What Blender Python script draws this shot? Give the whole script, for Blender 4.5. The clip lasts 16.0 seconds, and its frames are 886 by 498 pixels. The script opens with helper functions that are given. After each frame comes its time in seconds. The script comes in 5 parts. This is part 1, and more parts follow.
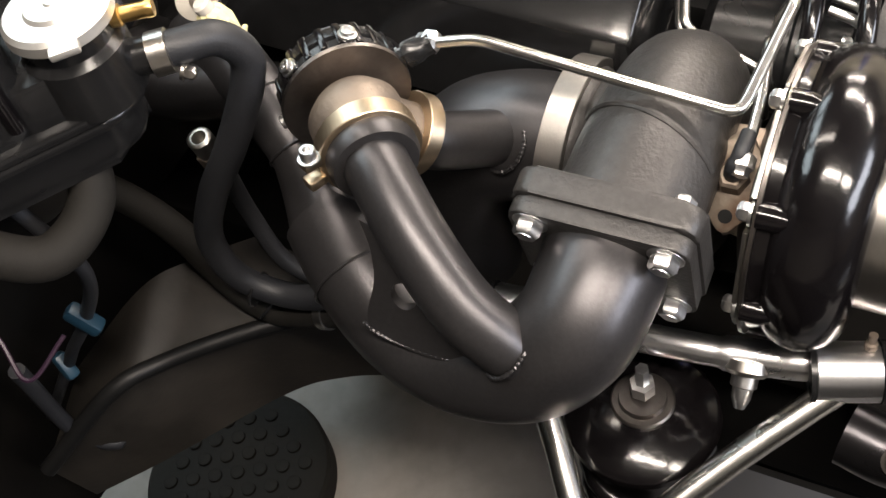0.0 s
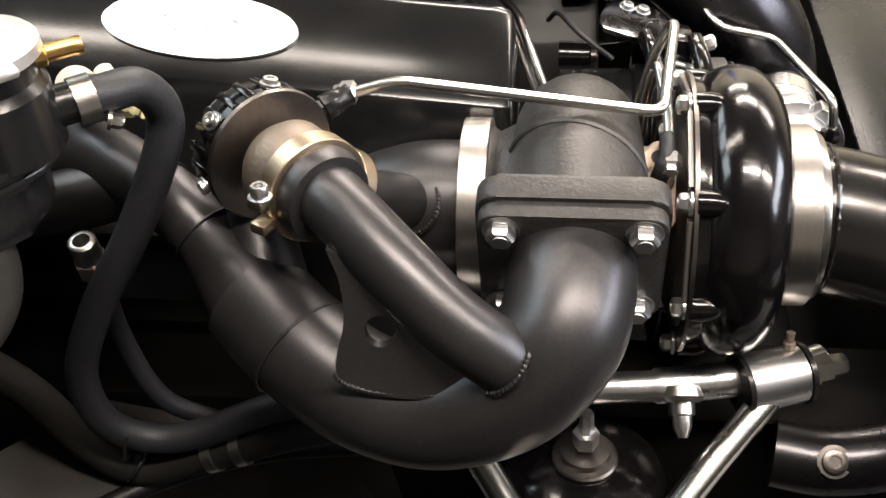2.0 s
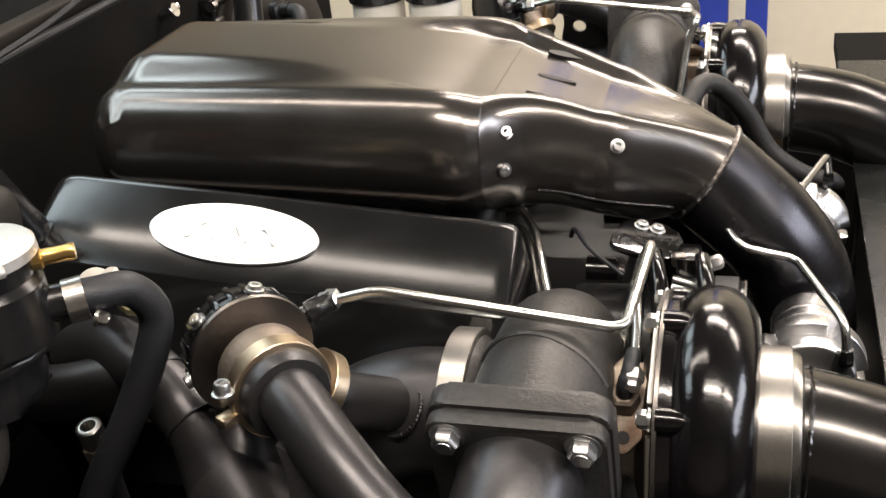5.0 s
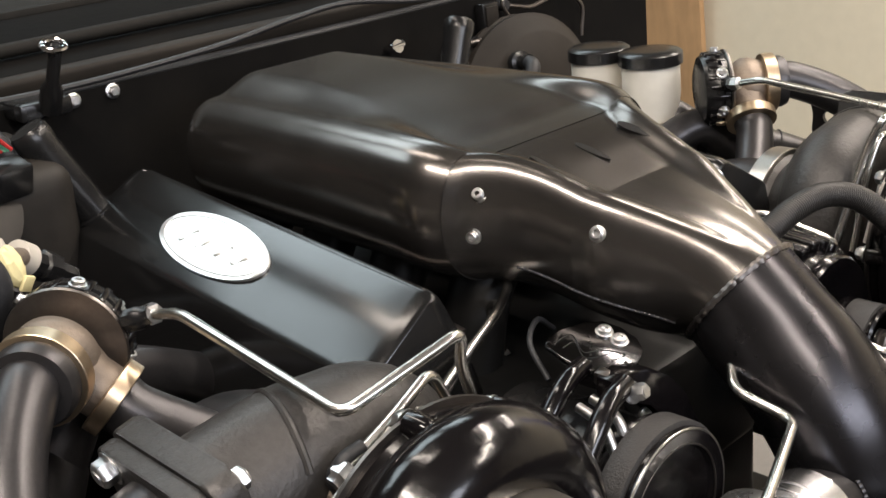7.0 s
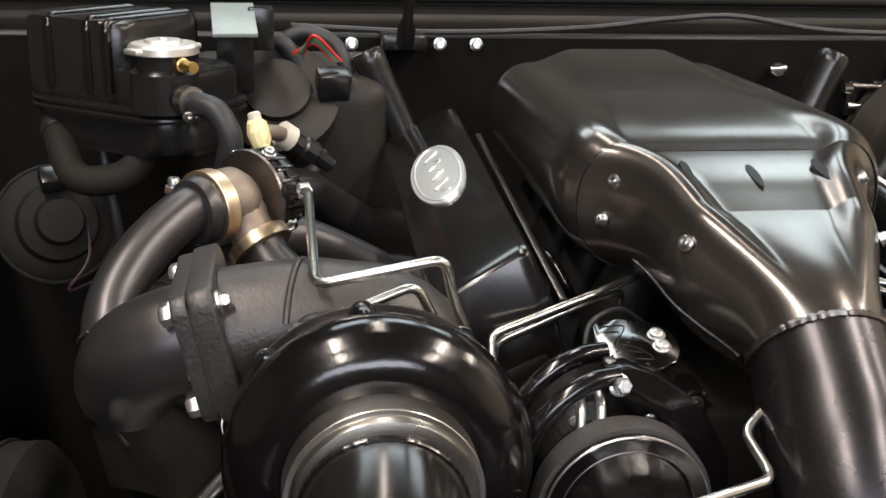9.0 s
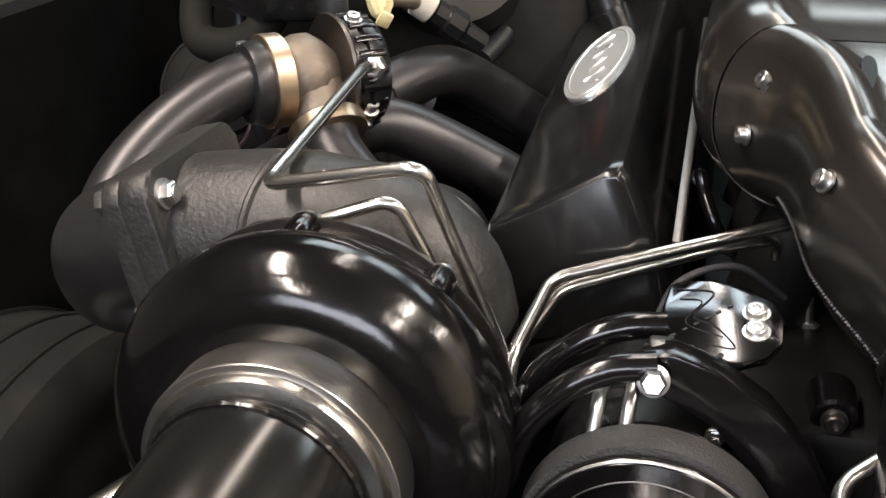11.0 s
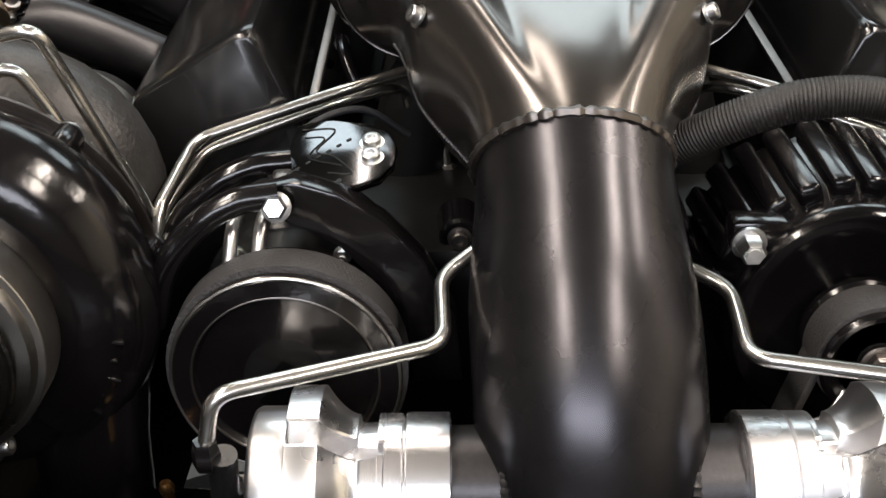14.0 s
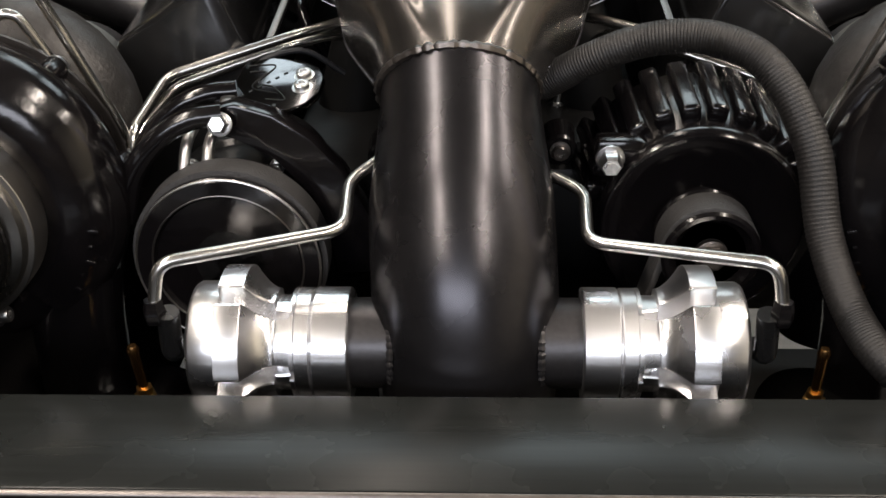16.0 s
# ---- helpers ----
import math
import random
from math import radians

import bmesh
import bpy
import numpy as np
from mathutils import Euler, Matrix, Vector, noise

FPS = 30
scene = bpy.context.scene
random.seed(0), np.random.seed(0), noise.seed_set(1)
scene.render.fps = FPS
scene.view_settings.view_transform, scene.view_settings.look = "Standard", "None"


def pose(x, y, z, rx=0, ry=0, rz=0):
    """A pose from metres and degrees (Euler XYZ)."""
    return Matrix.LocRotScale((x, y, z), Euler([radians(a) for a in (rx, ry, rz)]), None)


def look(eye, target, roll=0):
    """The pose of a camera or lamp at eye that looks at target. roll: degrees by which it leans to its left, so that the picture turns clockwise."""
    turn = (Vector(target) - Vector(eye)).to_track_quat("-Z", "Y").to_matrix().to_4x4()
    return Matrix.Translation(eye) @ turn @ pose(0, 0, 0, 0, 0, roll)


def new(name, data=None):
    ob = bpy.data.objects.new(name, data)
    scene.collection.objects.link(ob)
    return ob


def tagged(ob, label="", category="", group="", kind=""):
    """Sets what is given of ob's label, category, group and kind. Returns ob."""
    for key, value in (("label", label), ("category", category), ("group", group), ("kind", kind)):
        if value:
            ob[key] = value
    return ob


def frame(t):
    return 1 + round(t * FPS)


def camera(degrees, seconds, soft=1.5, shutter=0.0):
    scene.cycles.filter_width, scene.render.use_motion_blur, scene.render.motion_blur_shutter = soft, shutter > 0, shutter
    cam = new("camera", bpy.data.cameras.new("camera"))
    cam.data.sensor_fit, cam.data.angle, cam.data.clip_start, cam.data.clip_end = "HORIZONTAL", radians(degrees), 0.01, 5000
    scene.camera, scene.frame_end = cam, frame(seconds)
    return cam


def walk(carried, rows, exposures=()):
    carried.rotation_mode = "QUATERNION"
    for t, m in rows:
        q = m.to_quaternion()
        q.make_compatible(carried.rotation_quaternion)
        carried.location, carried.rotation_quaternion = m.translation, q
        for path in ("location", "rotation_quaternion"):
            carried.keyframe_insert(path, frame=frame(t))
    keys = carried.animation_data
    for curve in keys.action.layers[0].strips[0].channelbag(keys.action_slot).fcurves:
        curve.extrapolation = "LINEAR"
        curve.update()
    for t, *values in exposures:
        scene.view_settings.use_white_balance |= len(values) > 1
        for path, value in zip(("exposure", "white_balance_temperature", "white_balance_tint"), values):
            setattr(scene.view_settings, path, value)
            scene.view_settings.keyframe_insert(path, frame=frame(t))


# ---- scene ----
cam = camera(44.1, 16.0)
PATH = [
    (0, (-0.885, 0.028, 0.713), (0.097, 0.776, -0.86), -15.4),
    (0.5, (-0.969, 0.13, 0.694), (0.232, 0.594, -0.836), -11.4),
    (1, (-1.006, 0.185, 0.646), (0.439, 0.551, -0.687), -7.6),
    (1.5, (-1.032, 0.196, 0.599), (0.516, 0.448, -0.643), -3.8),
    (2, (-1.052, 0.204, 0.584), (0.494, 0.432, -0.664), -3.4),
    (2.5, (-1.068, 0.193, 0.58), (0.496, 0.438, -0.642), -3.7),
    (3, (-1.078, 0.182, 0.576), (0.483, 0.461, -0.644), -5.3),
    (3.5, (-1.078, 0.17, 0.579), (0.488, 0.469, -0.629), -6.6),
    (4, (-1.074, 0.161, 0.578), (0.492, 0.485, -0.623), -6.7),
    (4.5, (-1.073, 0.129, 0.592), (0.544, 0.522, -0.517), -5.5),
    (5, (-1.057, 0.057, 0.6), (0.634, 0.6, -0.32), -6.2),
    (5.2, (-1.048, 0.016, 0.596), (0.639, 0.666, -0.26), -6.9),
    (7.3, (-0.684, -0.403, 0.491), (0.413, 1.127, -0.183), -4.8),
    (7.5, (-0.653, -0.445, 0.484), (0.317, 1.181, -0.161), -3.8),
    (8, (-0.557, -0.643, 0.474), (0.056, 1.17, -0.107), -1.8),
    (8.5, (-0.465, -0.722, 0.472), (-0.075, 1.151, -0.112), -1.3),
    (9, (-0.417, -0.628, 0.462), (-0.128, 1.25, -0.162), 1.5),
    (9.5, (-0.343, -0.547, 0.431), (-0.221, 1.332, -0.244), 0.0),
    (10, (-0.234, -0.489, 0.418), (-0.343, 1.369, -0.314), 1.2),
    (10.2, (-0.211, -0.469, 0.412), (-0.417, 1.375, -0.334), 0.5),
    (12.3, (-0.117, -0.335, 0.371), (-0.693, 1.372, -0.496), 0.5),
    (12.5, (-0.121, -0.339, 0.368), (-0.603, 1.406, -0.483), 0.5),
    (13, (-0.132, -0.373, 0.385), (-0.325, 1.436, -0.447), 0.4),
    (13.5, (-0.116, -0.418, 0.383), (-0.186, 1.39, -0.469), -0.7),
    (14, (-0.074, -0.452, 0.363), (-0.085, 1.329, -0.546), -0.6),
    (14.5, (-0.032, -0.5, 0.358), (-0.085, 1.226, -0.651), -1.1),
    (15, (0.011, -0.538, 0.373), (-0.067, 1.177, -0.652), -1.3),
    (15.5, (0.033, -0.562, 0.375), (-0.068, 1.163, -0.632), -1.8),
    (16, (0.014, -0.598, 0.386), (-0.068, 1.163, -0.559), -1.2),
]
walk(cam, [(t, look(e, a, r)) for t, e, a, r in PATH],
     [(0, 0.98), (4.2, 0.92), (5.0, 0.52), (7.3, 0.36), (8.5, 0.42), (10.2, 0.55), (12.5, 0.58), (13.5, 0.46), (15, 0.08), (16, 0.03)])

# ---- world, lights, exposure ----
world = bpy.data.worlds.new("workshop_air")
scene.world = world
world.use_nodes = True
world.node_tree.nodes["Background"].inputs[0].default_value = (0.5, 0.55, 0.6, 1)
world.node_tree.nodes["Background"].inputs[1].default_value = 0.15


def area_lamp(name, m, sx, sy, watts, colour):
    data = bpy.data.lights.new(name, "AREA")
    data.shape, data.size, data.size_y, data.energy, data.color = "RECTANGLE", sx, sy, watts, colour
    ob = new(name, data)
    ob.matrix_world = m
    return ob


WARM = (1.0, 0.885, 0.78)
# Fifth lamp whitens the badges; the last is an unseen fill for the wall.
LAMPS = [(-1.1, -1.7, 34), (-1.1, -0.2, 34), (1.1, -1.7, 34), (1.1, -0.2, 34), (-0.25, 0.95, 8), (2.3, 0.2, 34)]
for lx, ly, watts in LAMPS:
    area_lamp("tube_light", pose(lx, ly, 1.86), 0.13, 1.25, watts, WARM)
# unseen cool panes behind the car, placed to give the plenum its bluish reflections
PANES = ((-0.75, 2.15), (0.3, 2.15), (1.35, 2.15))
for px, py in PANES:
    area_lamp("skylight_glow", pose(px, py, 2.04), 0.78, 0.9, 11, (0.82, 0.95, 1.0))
# Unseen cool fill in front of the car, raised to brighten the blow-off valves.
area_lamp("door_light", look((-0.5, -3.9, 1.45), (-0.1, 0.3, 0.0)), 2.8, 0.95, 75, (0.87, 0.9, 1.0))

# ---- materials ----
MATS = {}


def mat(name, col, rough=0.5, metal=0.0, grain=0.1, grain_size=120.0, bump=0.0, bump_size=300.0, coat=0.0, rvar=0.03, stain=0.12,
        stain_size=14.0, col2=None, stretch=(1, 1, 1), spec=0.5):
    m = bpy.data.materials.new(name)
    m.use_nodes = True
    n, l = m.node_tree.nodes, m.node_tree.links
    p = n["Principled BSDF"]
    p.inputs["Metallic"].default_value = metal
    p.inputs["Coat Weight"].default_value = coat
    p.inputs["Coat Roughness"].default_value = 0.08
    p.inputs["Specular IOR Level"].default_value = spec
    tc = n.new("ShaderNodeTexCoord")
    mp = n.new("ShaderNodeMapping")
    mp.inputs["Scale"].default_value = stretch
    l.new(tc.outputs["Object"], mp.inputs["Vector"])
    fine, wide = n.new("ShaderNodeTexNoise"), n.new("ShaderNodeTexNoise")
    fine.inputs["Scale"].default_value, wide.inputs["Scale"].default_value = grain_size, stain_size
    fine.inputs["Detail"].default_value, wide.inputs["Detail"].default_value = 4, 5
    l.new(mp.outputs["Vector"], fine.inputs["Vector"])
    l.new(tc.outputs["Object"], wide.inputs["Vector"])
    dark = [c * (1 - grain) for c in col]
    a = n.new("ShaderNodeMix")
    a.data_type = "RGBA"
    a.inputs[6].default_value, a.inputs[7].default_value = (*dark, 1), (*[min(1, c * (1 + grain)) for c in col], 1)
    l.new(fine.outputs["Fac"], a.inputs[0])
    b = n.new("ShaderNodeMix")
    b.data_type = "RGBA"
    ramp = n.new("ShaderNodeMapRange")
    ramp.inputs["From Min"].default_value, ramp.inputs["From Max"].default_value = 0.45, 0.7
    ramp.inputs["To Max"].default_value = 1.0 if col2 else stain
    l.new(wide.outputs["Fac"], ramp.inputs["Value"])
    l.new(ramp.outputs["Result"], b.inputs[0])
    l.new(a.outputs[2], b.inputs[6])
    b.inputs[7].default_value = (*(col2 or [min(1, c * 1.8 + 0.01) for c in col]), 1)
    l.new(b.outputs[2], p.inputs["Base Color"])
    r = n.new("ShaderNodeMapRange")
    r.inputs["From Min"].default_value, r.inputs["From Max"].default_value = 0.3, 0.7
    r.inputs["To Min"].default_value, r.inputs["To Max"].default_value = max(0.02, rough - rvar), min(1, rough + rvar)
    l.new(wide.outputs["Fac"], r.inputs["Value"])
    l.new(r.outputs["Result"], p.inputs["Roughness"])
    if bump:
        bn = n.new("ShaderNodeTexNoise")
        bn.inputs["Scale"].default_value, bn.inputs["Detail"].default_value = bump_size, 3
        l.new(mp.outputs["Vector"], bn.inputs["Vector"])
        bp = n.new("ShaderNodeBump")
        bp.inputs["Strength"].default_value, bp.inputs["Distance"].default_value = bump, 0.001
        l.new(bn.outputs["Fac"], bp.inputs["Height"])
        l.new(bp.outputs["Normal"], p.inputs["Normal"])
    MATS[name] = m
    return m


CERAMIC = mat("ceramic_black", (0.055, 0.053, 0.055), 0.36, 0.78, 0.2, 300, 0.08, 700, spec=0.5)
CAST = mat("cast_iron_black", (0.05, 0.048, 0.047), 0.44, 0.62, 0.35, 160, 0.55, 300)
GLOSS = mat("gloss_black_cast", (0.0035, 0.003, 0.0034), 0.17, 0.0, 0.2, 60, 0.35, 75, coat=0.1, spec=0.42)
PLENUM = mat("satin_black_plenum", (0.125, 0.116, 0.109), 0.24, 0.92, 0.12, 200, 0.0, 500, coat=0.12, spec=0.6)
INLET = mat("dark_grey_pipe", (0.045, 0.0435, 0.047), 0.28, 0.9, 0.15, 200)
INTAKE = mat("polished_dark_pipe", (0.055, 0.053, 0.052), 0.2, 0.9, 0.12, 200)
COVER = mat("valve_cover_black", (0.006, 0.006, 0.0062), 0.17, 0.0, 0.2, 150, 0.04, 350, coat=0.12, spec=0.4)
DIMSTEEL = mat("dull_steel_band", (0.32, 0.31, 0.29), 0.28, 1.0, 0.15, 220, 0.12, 500)
MIRROR = mat("polished_dark_plate", (0.12, 0.12, 0.125), 0.13, 1.0, 0.08, 300, 0.03, 500)
STEEL = mat("brushed_steel", (0.46, 0.44, 0.41), 0.31, 1.0, 0.12, 220, 0.12, 500, stretch=(1, 1, 0.1))
TUBE = mat("stainless_tube", (0.56, 0.55, 0.52), 0.25, 1.0, 0.1, 200, 0.05, 300)
ZINC = mat("zinc_bolt", (0.6, 0.6, 0.6), 0.3, 1.0, 0.2, 300, 0.15, 400)
ALLOY = mat("machined_aluminium", (0.88, 0.88, 0.89), 0.27, 1.0, 0.06, 300, 0.04, 600, stretch=(0.1, 1, 1))
SATIN = mat("satin_silver_cap", (0.66, 0.64, 0.60), 0.4, 0.9, 0.08, 200, 0.1, 300)
BADGE = mat("matt_silver_badge", (0.88, 0.88, 0.87), 0.38, 0.9, 0.06, 300, 0.1, 400)
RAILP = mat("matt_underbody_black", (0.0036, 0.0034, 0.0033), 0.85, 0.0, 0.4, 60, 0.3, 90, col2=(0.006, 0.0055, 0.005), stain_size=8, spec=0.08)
COWL = mat("dusty_cowl_paint", (0.013, 0.0112, 0.0095), 0.6, 0.0, 0.35, 50, 0.2, 90, col2=(0.023, 0.0195, 0.016), stain_size=4, spec=0.15)
CHROME = mat("chrome", (0.72, 0.72, 0.74), 0.09, 1.0, 0.05, 200)
BRONZE = mat("heat_tinted_steel", (0.215, 0.175, 0.14), 0.55, 0.75, 0.3, 120, 0.5, 260, col2=(0.13, 0.11, 0.095), stain_size=30)
GOLD = mat("gold_zinc_clamp", (0.55, 0.44, 0.31), 0.34, 1.0, 0.12, 200, 0.1, 400)
PLATE = mat("dark_steel_plate", (0.17, 0.155, 0.145), 0.36, 1.0, 0.2, 200, 0.15, 300)
RUST = mat("bare_cast_steel", (0.36, 0.3, 0.24), 0.5, 0.8, 0.3, 140, 0.5, 200, col2=(0.2, 0.13, 0.09), stain_size=40)
RUBBER = mat("rubber_hose", (0.0135, 0.0142, 0.0165), 0.5, 0.0, 0.3, 300, 0.3, 500, spec=0.4)
OLDRUB = mat("dusty_rubber", (0.008, 0.0075, 0.0065), 0.75, 0.0, 0.4, 90, 0.3, 200, col2=(0.0115, 0.01, 0.0082), stain_size=9, spec=0.2)
BRAID = mat("braided_hose", (0.007, 0.0062, 0.0058), 0.5, 0.0, 0.6, 700, 0.45, 900)
PLASTIC = mat("black_plastic", (0.008, 0.008, 0.0083), 0.26, 0.0, 0.3, 100, 0.15, 200, spec=0.38)
DUSTY = mat("dusty_black_panel", (0.014, 0.0125, 0.0108), 0.52, 0.0, 0.4, 60, 0.25, 120, col2=(0.026, 0.0225, 0.019), stain_size=9, spec=0.25)
BAY = mat("bay_black_paint", (0.0045, 0.0045, 0.0045), 0.45, 0.0, 0.3, 40, 0.15, 90, spec=0.25)
BRASS = mat("brass", (0.62, 0.40, 0.14), 0.3, 1.0, 0.15, 150, 0.1, 300)
COPPER = mat("copper_tint_brass", (0.72, 0.38, 0.14), 0.25, 1.0, 0.1, 150)
WHITEP = mat("aged_white_plastic", (0.42, 0.39, 0.34), 0.5, 0.0, 0.15, 90, 0.1, 150)
CLEARW = mat("milky_reservoir_plastic", (0.62, 0.60, 0.54), 0.4, 0.0, 0.1, 60)
YELLOW = mat("faded_yellow_tape", (0.62, 0.55, 0.30), 0.6, 0.0, 0.3, 90, 0.4, 120)
GREYBOX = mat("grey_anodised_box", (0.2, 0.235, 0.235), 0.45, 0.3, 0.15, 80)
SHROUD = mat("gloss_radiator_panel", (0.011, 0.012, 0.0115), 0.27, 0.0, 0.5, 240, 0.03, 60, spec=0.18, stretch=(0.03, 1, 1))
BELT = mat("ribbed_belt", (0.028, 0.027, 0.027), 0.55, 0.0, 0.4, 500, 0.8, 600)
RED = mat("red_wire", (0.4, 0.02, 0.02), 0.4)
GREEN = mat("green_wire", (0.05, 0.2, 0.12), 0.4)
BLUEW = mat("blue_connector", (0.009, 0.03, 0.05), 0.4)
PURPLE = mat("purple_wire", (0.018, 0.006, 0.016), 0.45)
CONCRETE = mat("workshop_concrete", (0.24, 0.225, 0.21), 0.7, 0.0, 0.25, 30, 0.3, 60, col2=(0.22, 0.2, 0.18), stain_size=2.2)
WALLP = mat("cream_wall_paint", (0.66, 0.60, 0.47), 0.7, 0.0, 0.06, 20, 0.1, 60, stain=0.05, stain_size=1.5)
# Unseen walls and ceiling, coloured dark to cut hazy reflections.
DARKW = mat("unseen_wall_brown", (0.16, 0.145, 0.125), 0.8, 0.0, 0.1, 12)
CEILP = mat("unseen_ceiling_grey", (0.13, 0.125, 0.115), 0.8, 0.0, 0.1, 10)
BLUEP = mat("blue_lift_paint", (0.015, 0.04, 0.32), 0.35, 0.0, 0.15, 30)
TYRE = mat("tyre_rubber", (0.009, 0.0085, 0.008), 0.85, 0.0, 0.3, 90, 0.3, 160, col2=(0.018, 0.016, 0.014), stain_size=12, spec=0.2)
WOOD = mat("plywood_door", (0.42, 0.26, 0.13), 0.6, 0.0, 0.25, 30, 0.1, 60, stretch=(1, 1, 0.15))
LAMPW = mat("lamp_housing_white", (0.75, 0.75, 0.72), 0.5)


# ---- building helpers ----
def finish(name, bm, material, sharp=38):
    bmesh.ops.recalc_face_normals(bm, faces=bm.faces)
    me = bpy.data.meshes.new(name)
    bm.to_mesh(me)
    bm.free()
    for f in me.polygons:
        f.use_smooth = True
    me.set_sharp_from_angle(angle=radians(sharp))
    me.materials.append(material)
    return new(name, me)


def part(name, bm, material, parent, label="", sharp=38):
    ob = finish(name, bm, material, sharp)
    ob.parent = parent
    if label:
        tagged(ob, label)
    return ob


def thing(name, at, label, category, group="", kind=""):
    ob = new(name)
    ob.location = at
    ob.empty_display_size = 0.02
    return tagged(ob, label, category, group, kind)


def own(parent):
    """Parts are laid out in world metres: bring them under their thing."""
    bpy.context.view_layer.update()
    for c in parent.children:
        c.matrix_parent_inverse = Matrix.Translation(parent.location).inverted()


def frame_of(axis):
    return Vector(axis).normalized().to_track_quat("Z", "Y").to_matrix().to_4x4()


def lathe(bm, at, axis, profile, seg=40, caps=True):
    """A turned body: profile rows of (distance along the axis, radius)."""
    m = Matrix.Translation(at) @ frame_of(axis)
    rings = []
    for d, r in profile:
        rings.append([bm.verts.new(m @ Vector((r * math.cos(2 * math.pi * i / seg), r * math.sin(2 * math.pi * i / seg), d))) for i in range(seg)])
    for a, b in zip(rings, rings[1:]):
        for i in range(seg):
            bm.faces.new((a[i], a[(i + 1) % seg], b[(i + 1) % seg], b[i]))
    if caps:
        bm.faces.new(rings[0][::-1])
        bm.faces.new(rings[-1])
    return bm


def turned(at, axis, profile, seg=40, caps=True):
    return lathe(bmesh.new(), at, axis, profile, seg, caps)


def spline(pts, n=8):
    """Catmull-Rom through the points."""
    p = [Vector(q) for q in pts]
    p = [2 * p[0] - p[1]] + p + [2 * p[-1] - p[-2]]
    out = []
    for i in range(1, len(p) - 2):
        a, b, c, d = p[i - 1:i + 3]
        for k in range(n):
            t = k / n
            out.append(0.5 * (2 * b + (c - a) * t + (2 * a - 5 * b + 4 * c - d) * t * t + (3 * b - a - 3 * c + d) * t ** 3))
    out.append(p[-2])
    return out


def bent(pts, r, n=7):
    """Straight runs with rounded bends of radius about r."""
    p = [Vector(q) for q in pts]
    out = [p[0]]
    for a, b, c in zip(p, p[1:], p[2:]):
        u, w = (a - b), (c - b)
        k = min(r, u.length * 0.48, w.length * 0.48)
        s, e = b + u.normalized() * k, b + w.normalized() * k
        for i in range(n + 1):
            t = i / n
            out.append((1 - t) ** 2 * s + 2 * t * (1 - t) * b + t * t * e)
    return out + [p[-1]]


def curve_rows(rows, n):
    """Rows of numbers, smoothed from row to row."""
    p = [tuple(2 * a - b for a, b in zip(rows[0], rows[1]))] + list(rows) + [tuple(2 * a - b for a, b in zip(rows[-1], rows[-2]))]
    out = []
    for i in range(1, len(p) - 2):
        for k in range(n):
            t = k / n
            out.append(tuple(0.5 * (2 * b + (c - a) * t + (2 * a - 5 * b + 4 * c - d) * t * t + (3 * b - a - 3 * c + d) * t ** 3) for a, b, c, d in zip(*p[i - 1:i + 3])))
    return out + [rows[-1]]


def sweep(bm, path, radius, seg=24, caps=True, squash=None):
    """A tube along a path; radius a number or a function of 0..1."""
    path = [Vector(q) for q in path]
    f = radius if callable(radius) else (lambda s: radius)
    tang = [(path[min(i + 1, len(path) - 1)] - path[max(i - 1, 0)]).normalized() for i in range(len(path))]
    up = tang[0].orthogonal().normalized()
    rings = []
    for i, (c, t) in enumerate(zip(path, tang)):
        up = (up - t * up.dot(t)).normalized()
        side = t.cross(up)
        r = f(i / (len(path) - 1))
        rings.append([bm.verts.new(c + r * (math.cos(2 * math.pi * k / seg) * up + math.sin(2 * math.pi * k / seg) * side)) for k in range(seg)])
    for a, b in zip(rings, rings[1:]):
        for k in range(seg):
            bm.faces.new((a[k], a[(k + 1) % seg], b[(k + 1) % seg], b[k]))
    if caps:
        bm.faces.new(rings[0][::-1])
        bm.faces.new(rings[-1])
    return bm


def swept(path, radius, seg=24, caps=True):
    return sweep(bmesh.new(), path, radius, seg, caps)


def ring_of(at, axis, r, thick, seg=48, bead=0.0, tube_seg=8):
    """A ring (a weld bead when bead is set) round an axis."""
    m = Matrix.Translation(at) @ frame_of(axis)
    bm = bmesh.new()
    rings = []
    for i in range(seg):
        a = 2 * math.pi * i / seg
        t = thick * (1 + bead * (0.5 if i % 3 else -0.9) + bead * 0.6 * random.uniform(-1, 1)) if bead else thick
        rings.append([bm.verts.new(m @ Vector(((r + t * math.cos(b)) * math.cos(a), (r + t * math.cos(b)) * math.sin(a), t * math.sin(b))))
                      for b in [2 * math.pi * k / tube_seg for k in range(tube_seg)]])
    for i in range(seg):
        a, b = rings[i], rings[(i + 1) % seg]
        for k in range(tube_seg):
            bm.faces.new((a[k], a[(k + 1) % tube_seg], b[(k + 1) % tube_seg], b[k]))
    return bm


def block(bm, m, size, bevel=0.003, seg=2):
    res = bmesh.ops.create_cube(bm, size=1.0, matrix=m @ Matrix.Diagonal((*size, 1)))
    if bevel:
        edges = {e for v in res["verts"] for e in v.link_edges}
        bmesh.ops.bevel(bm, geom=list(edges), offset=bevel, segments=seg, affect="EDGES", profile=0.5)
    return bm


def boxy(m, size, bevel=0.003, seg=2):
    return block(bmesh.new(), m, size, bevel, seg)


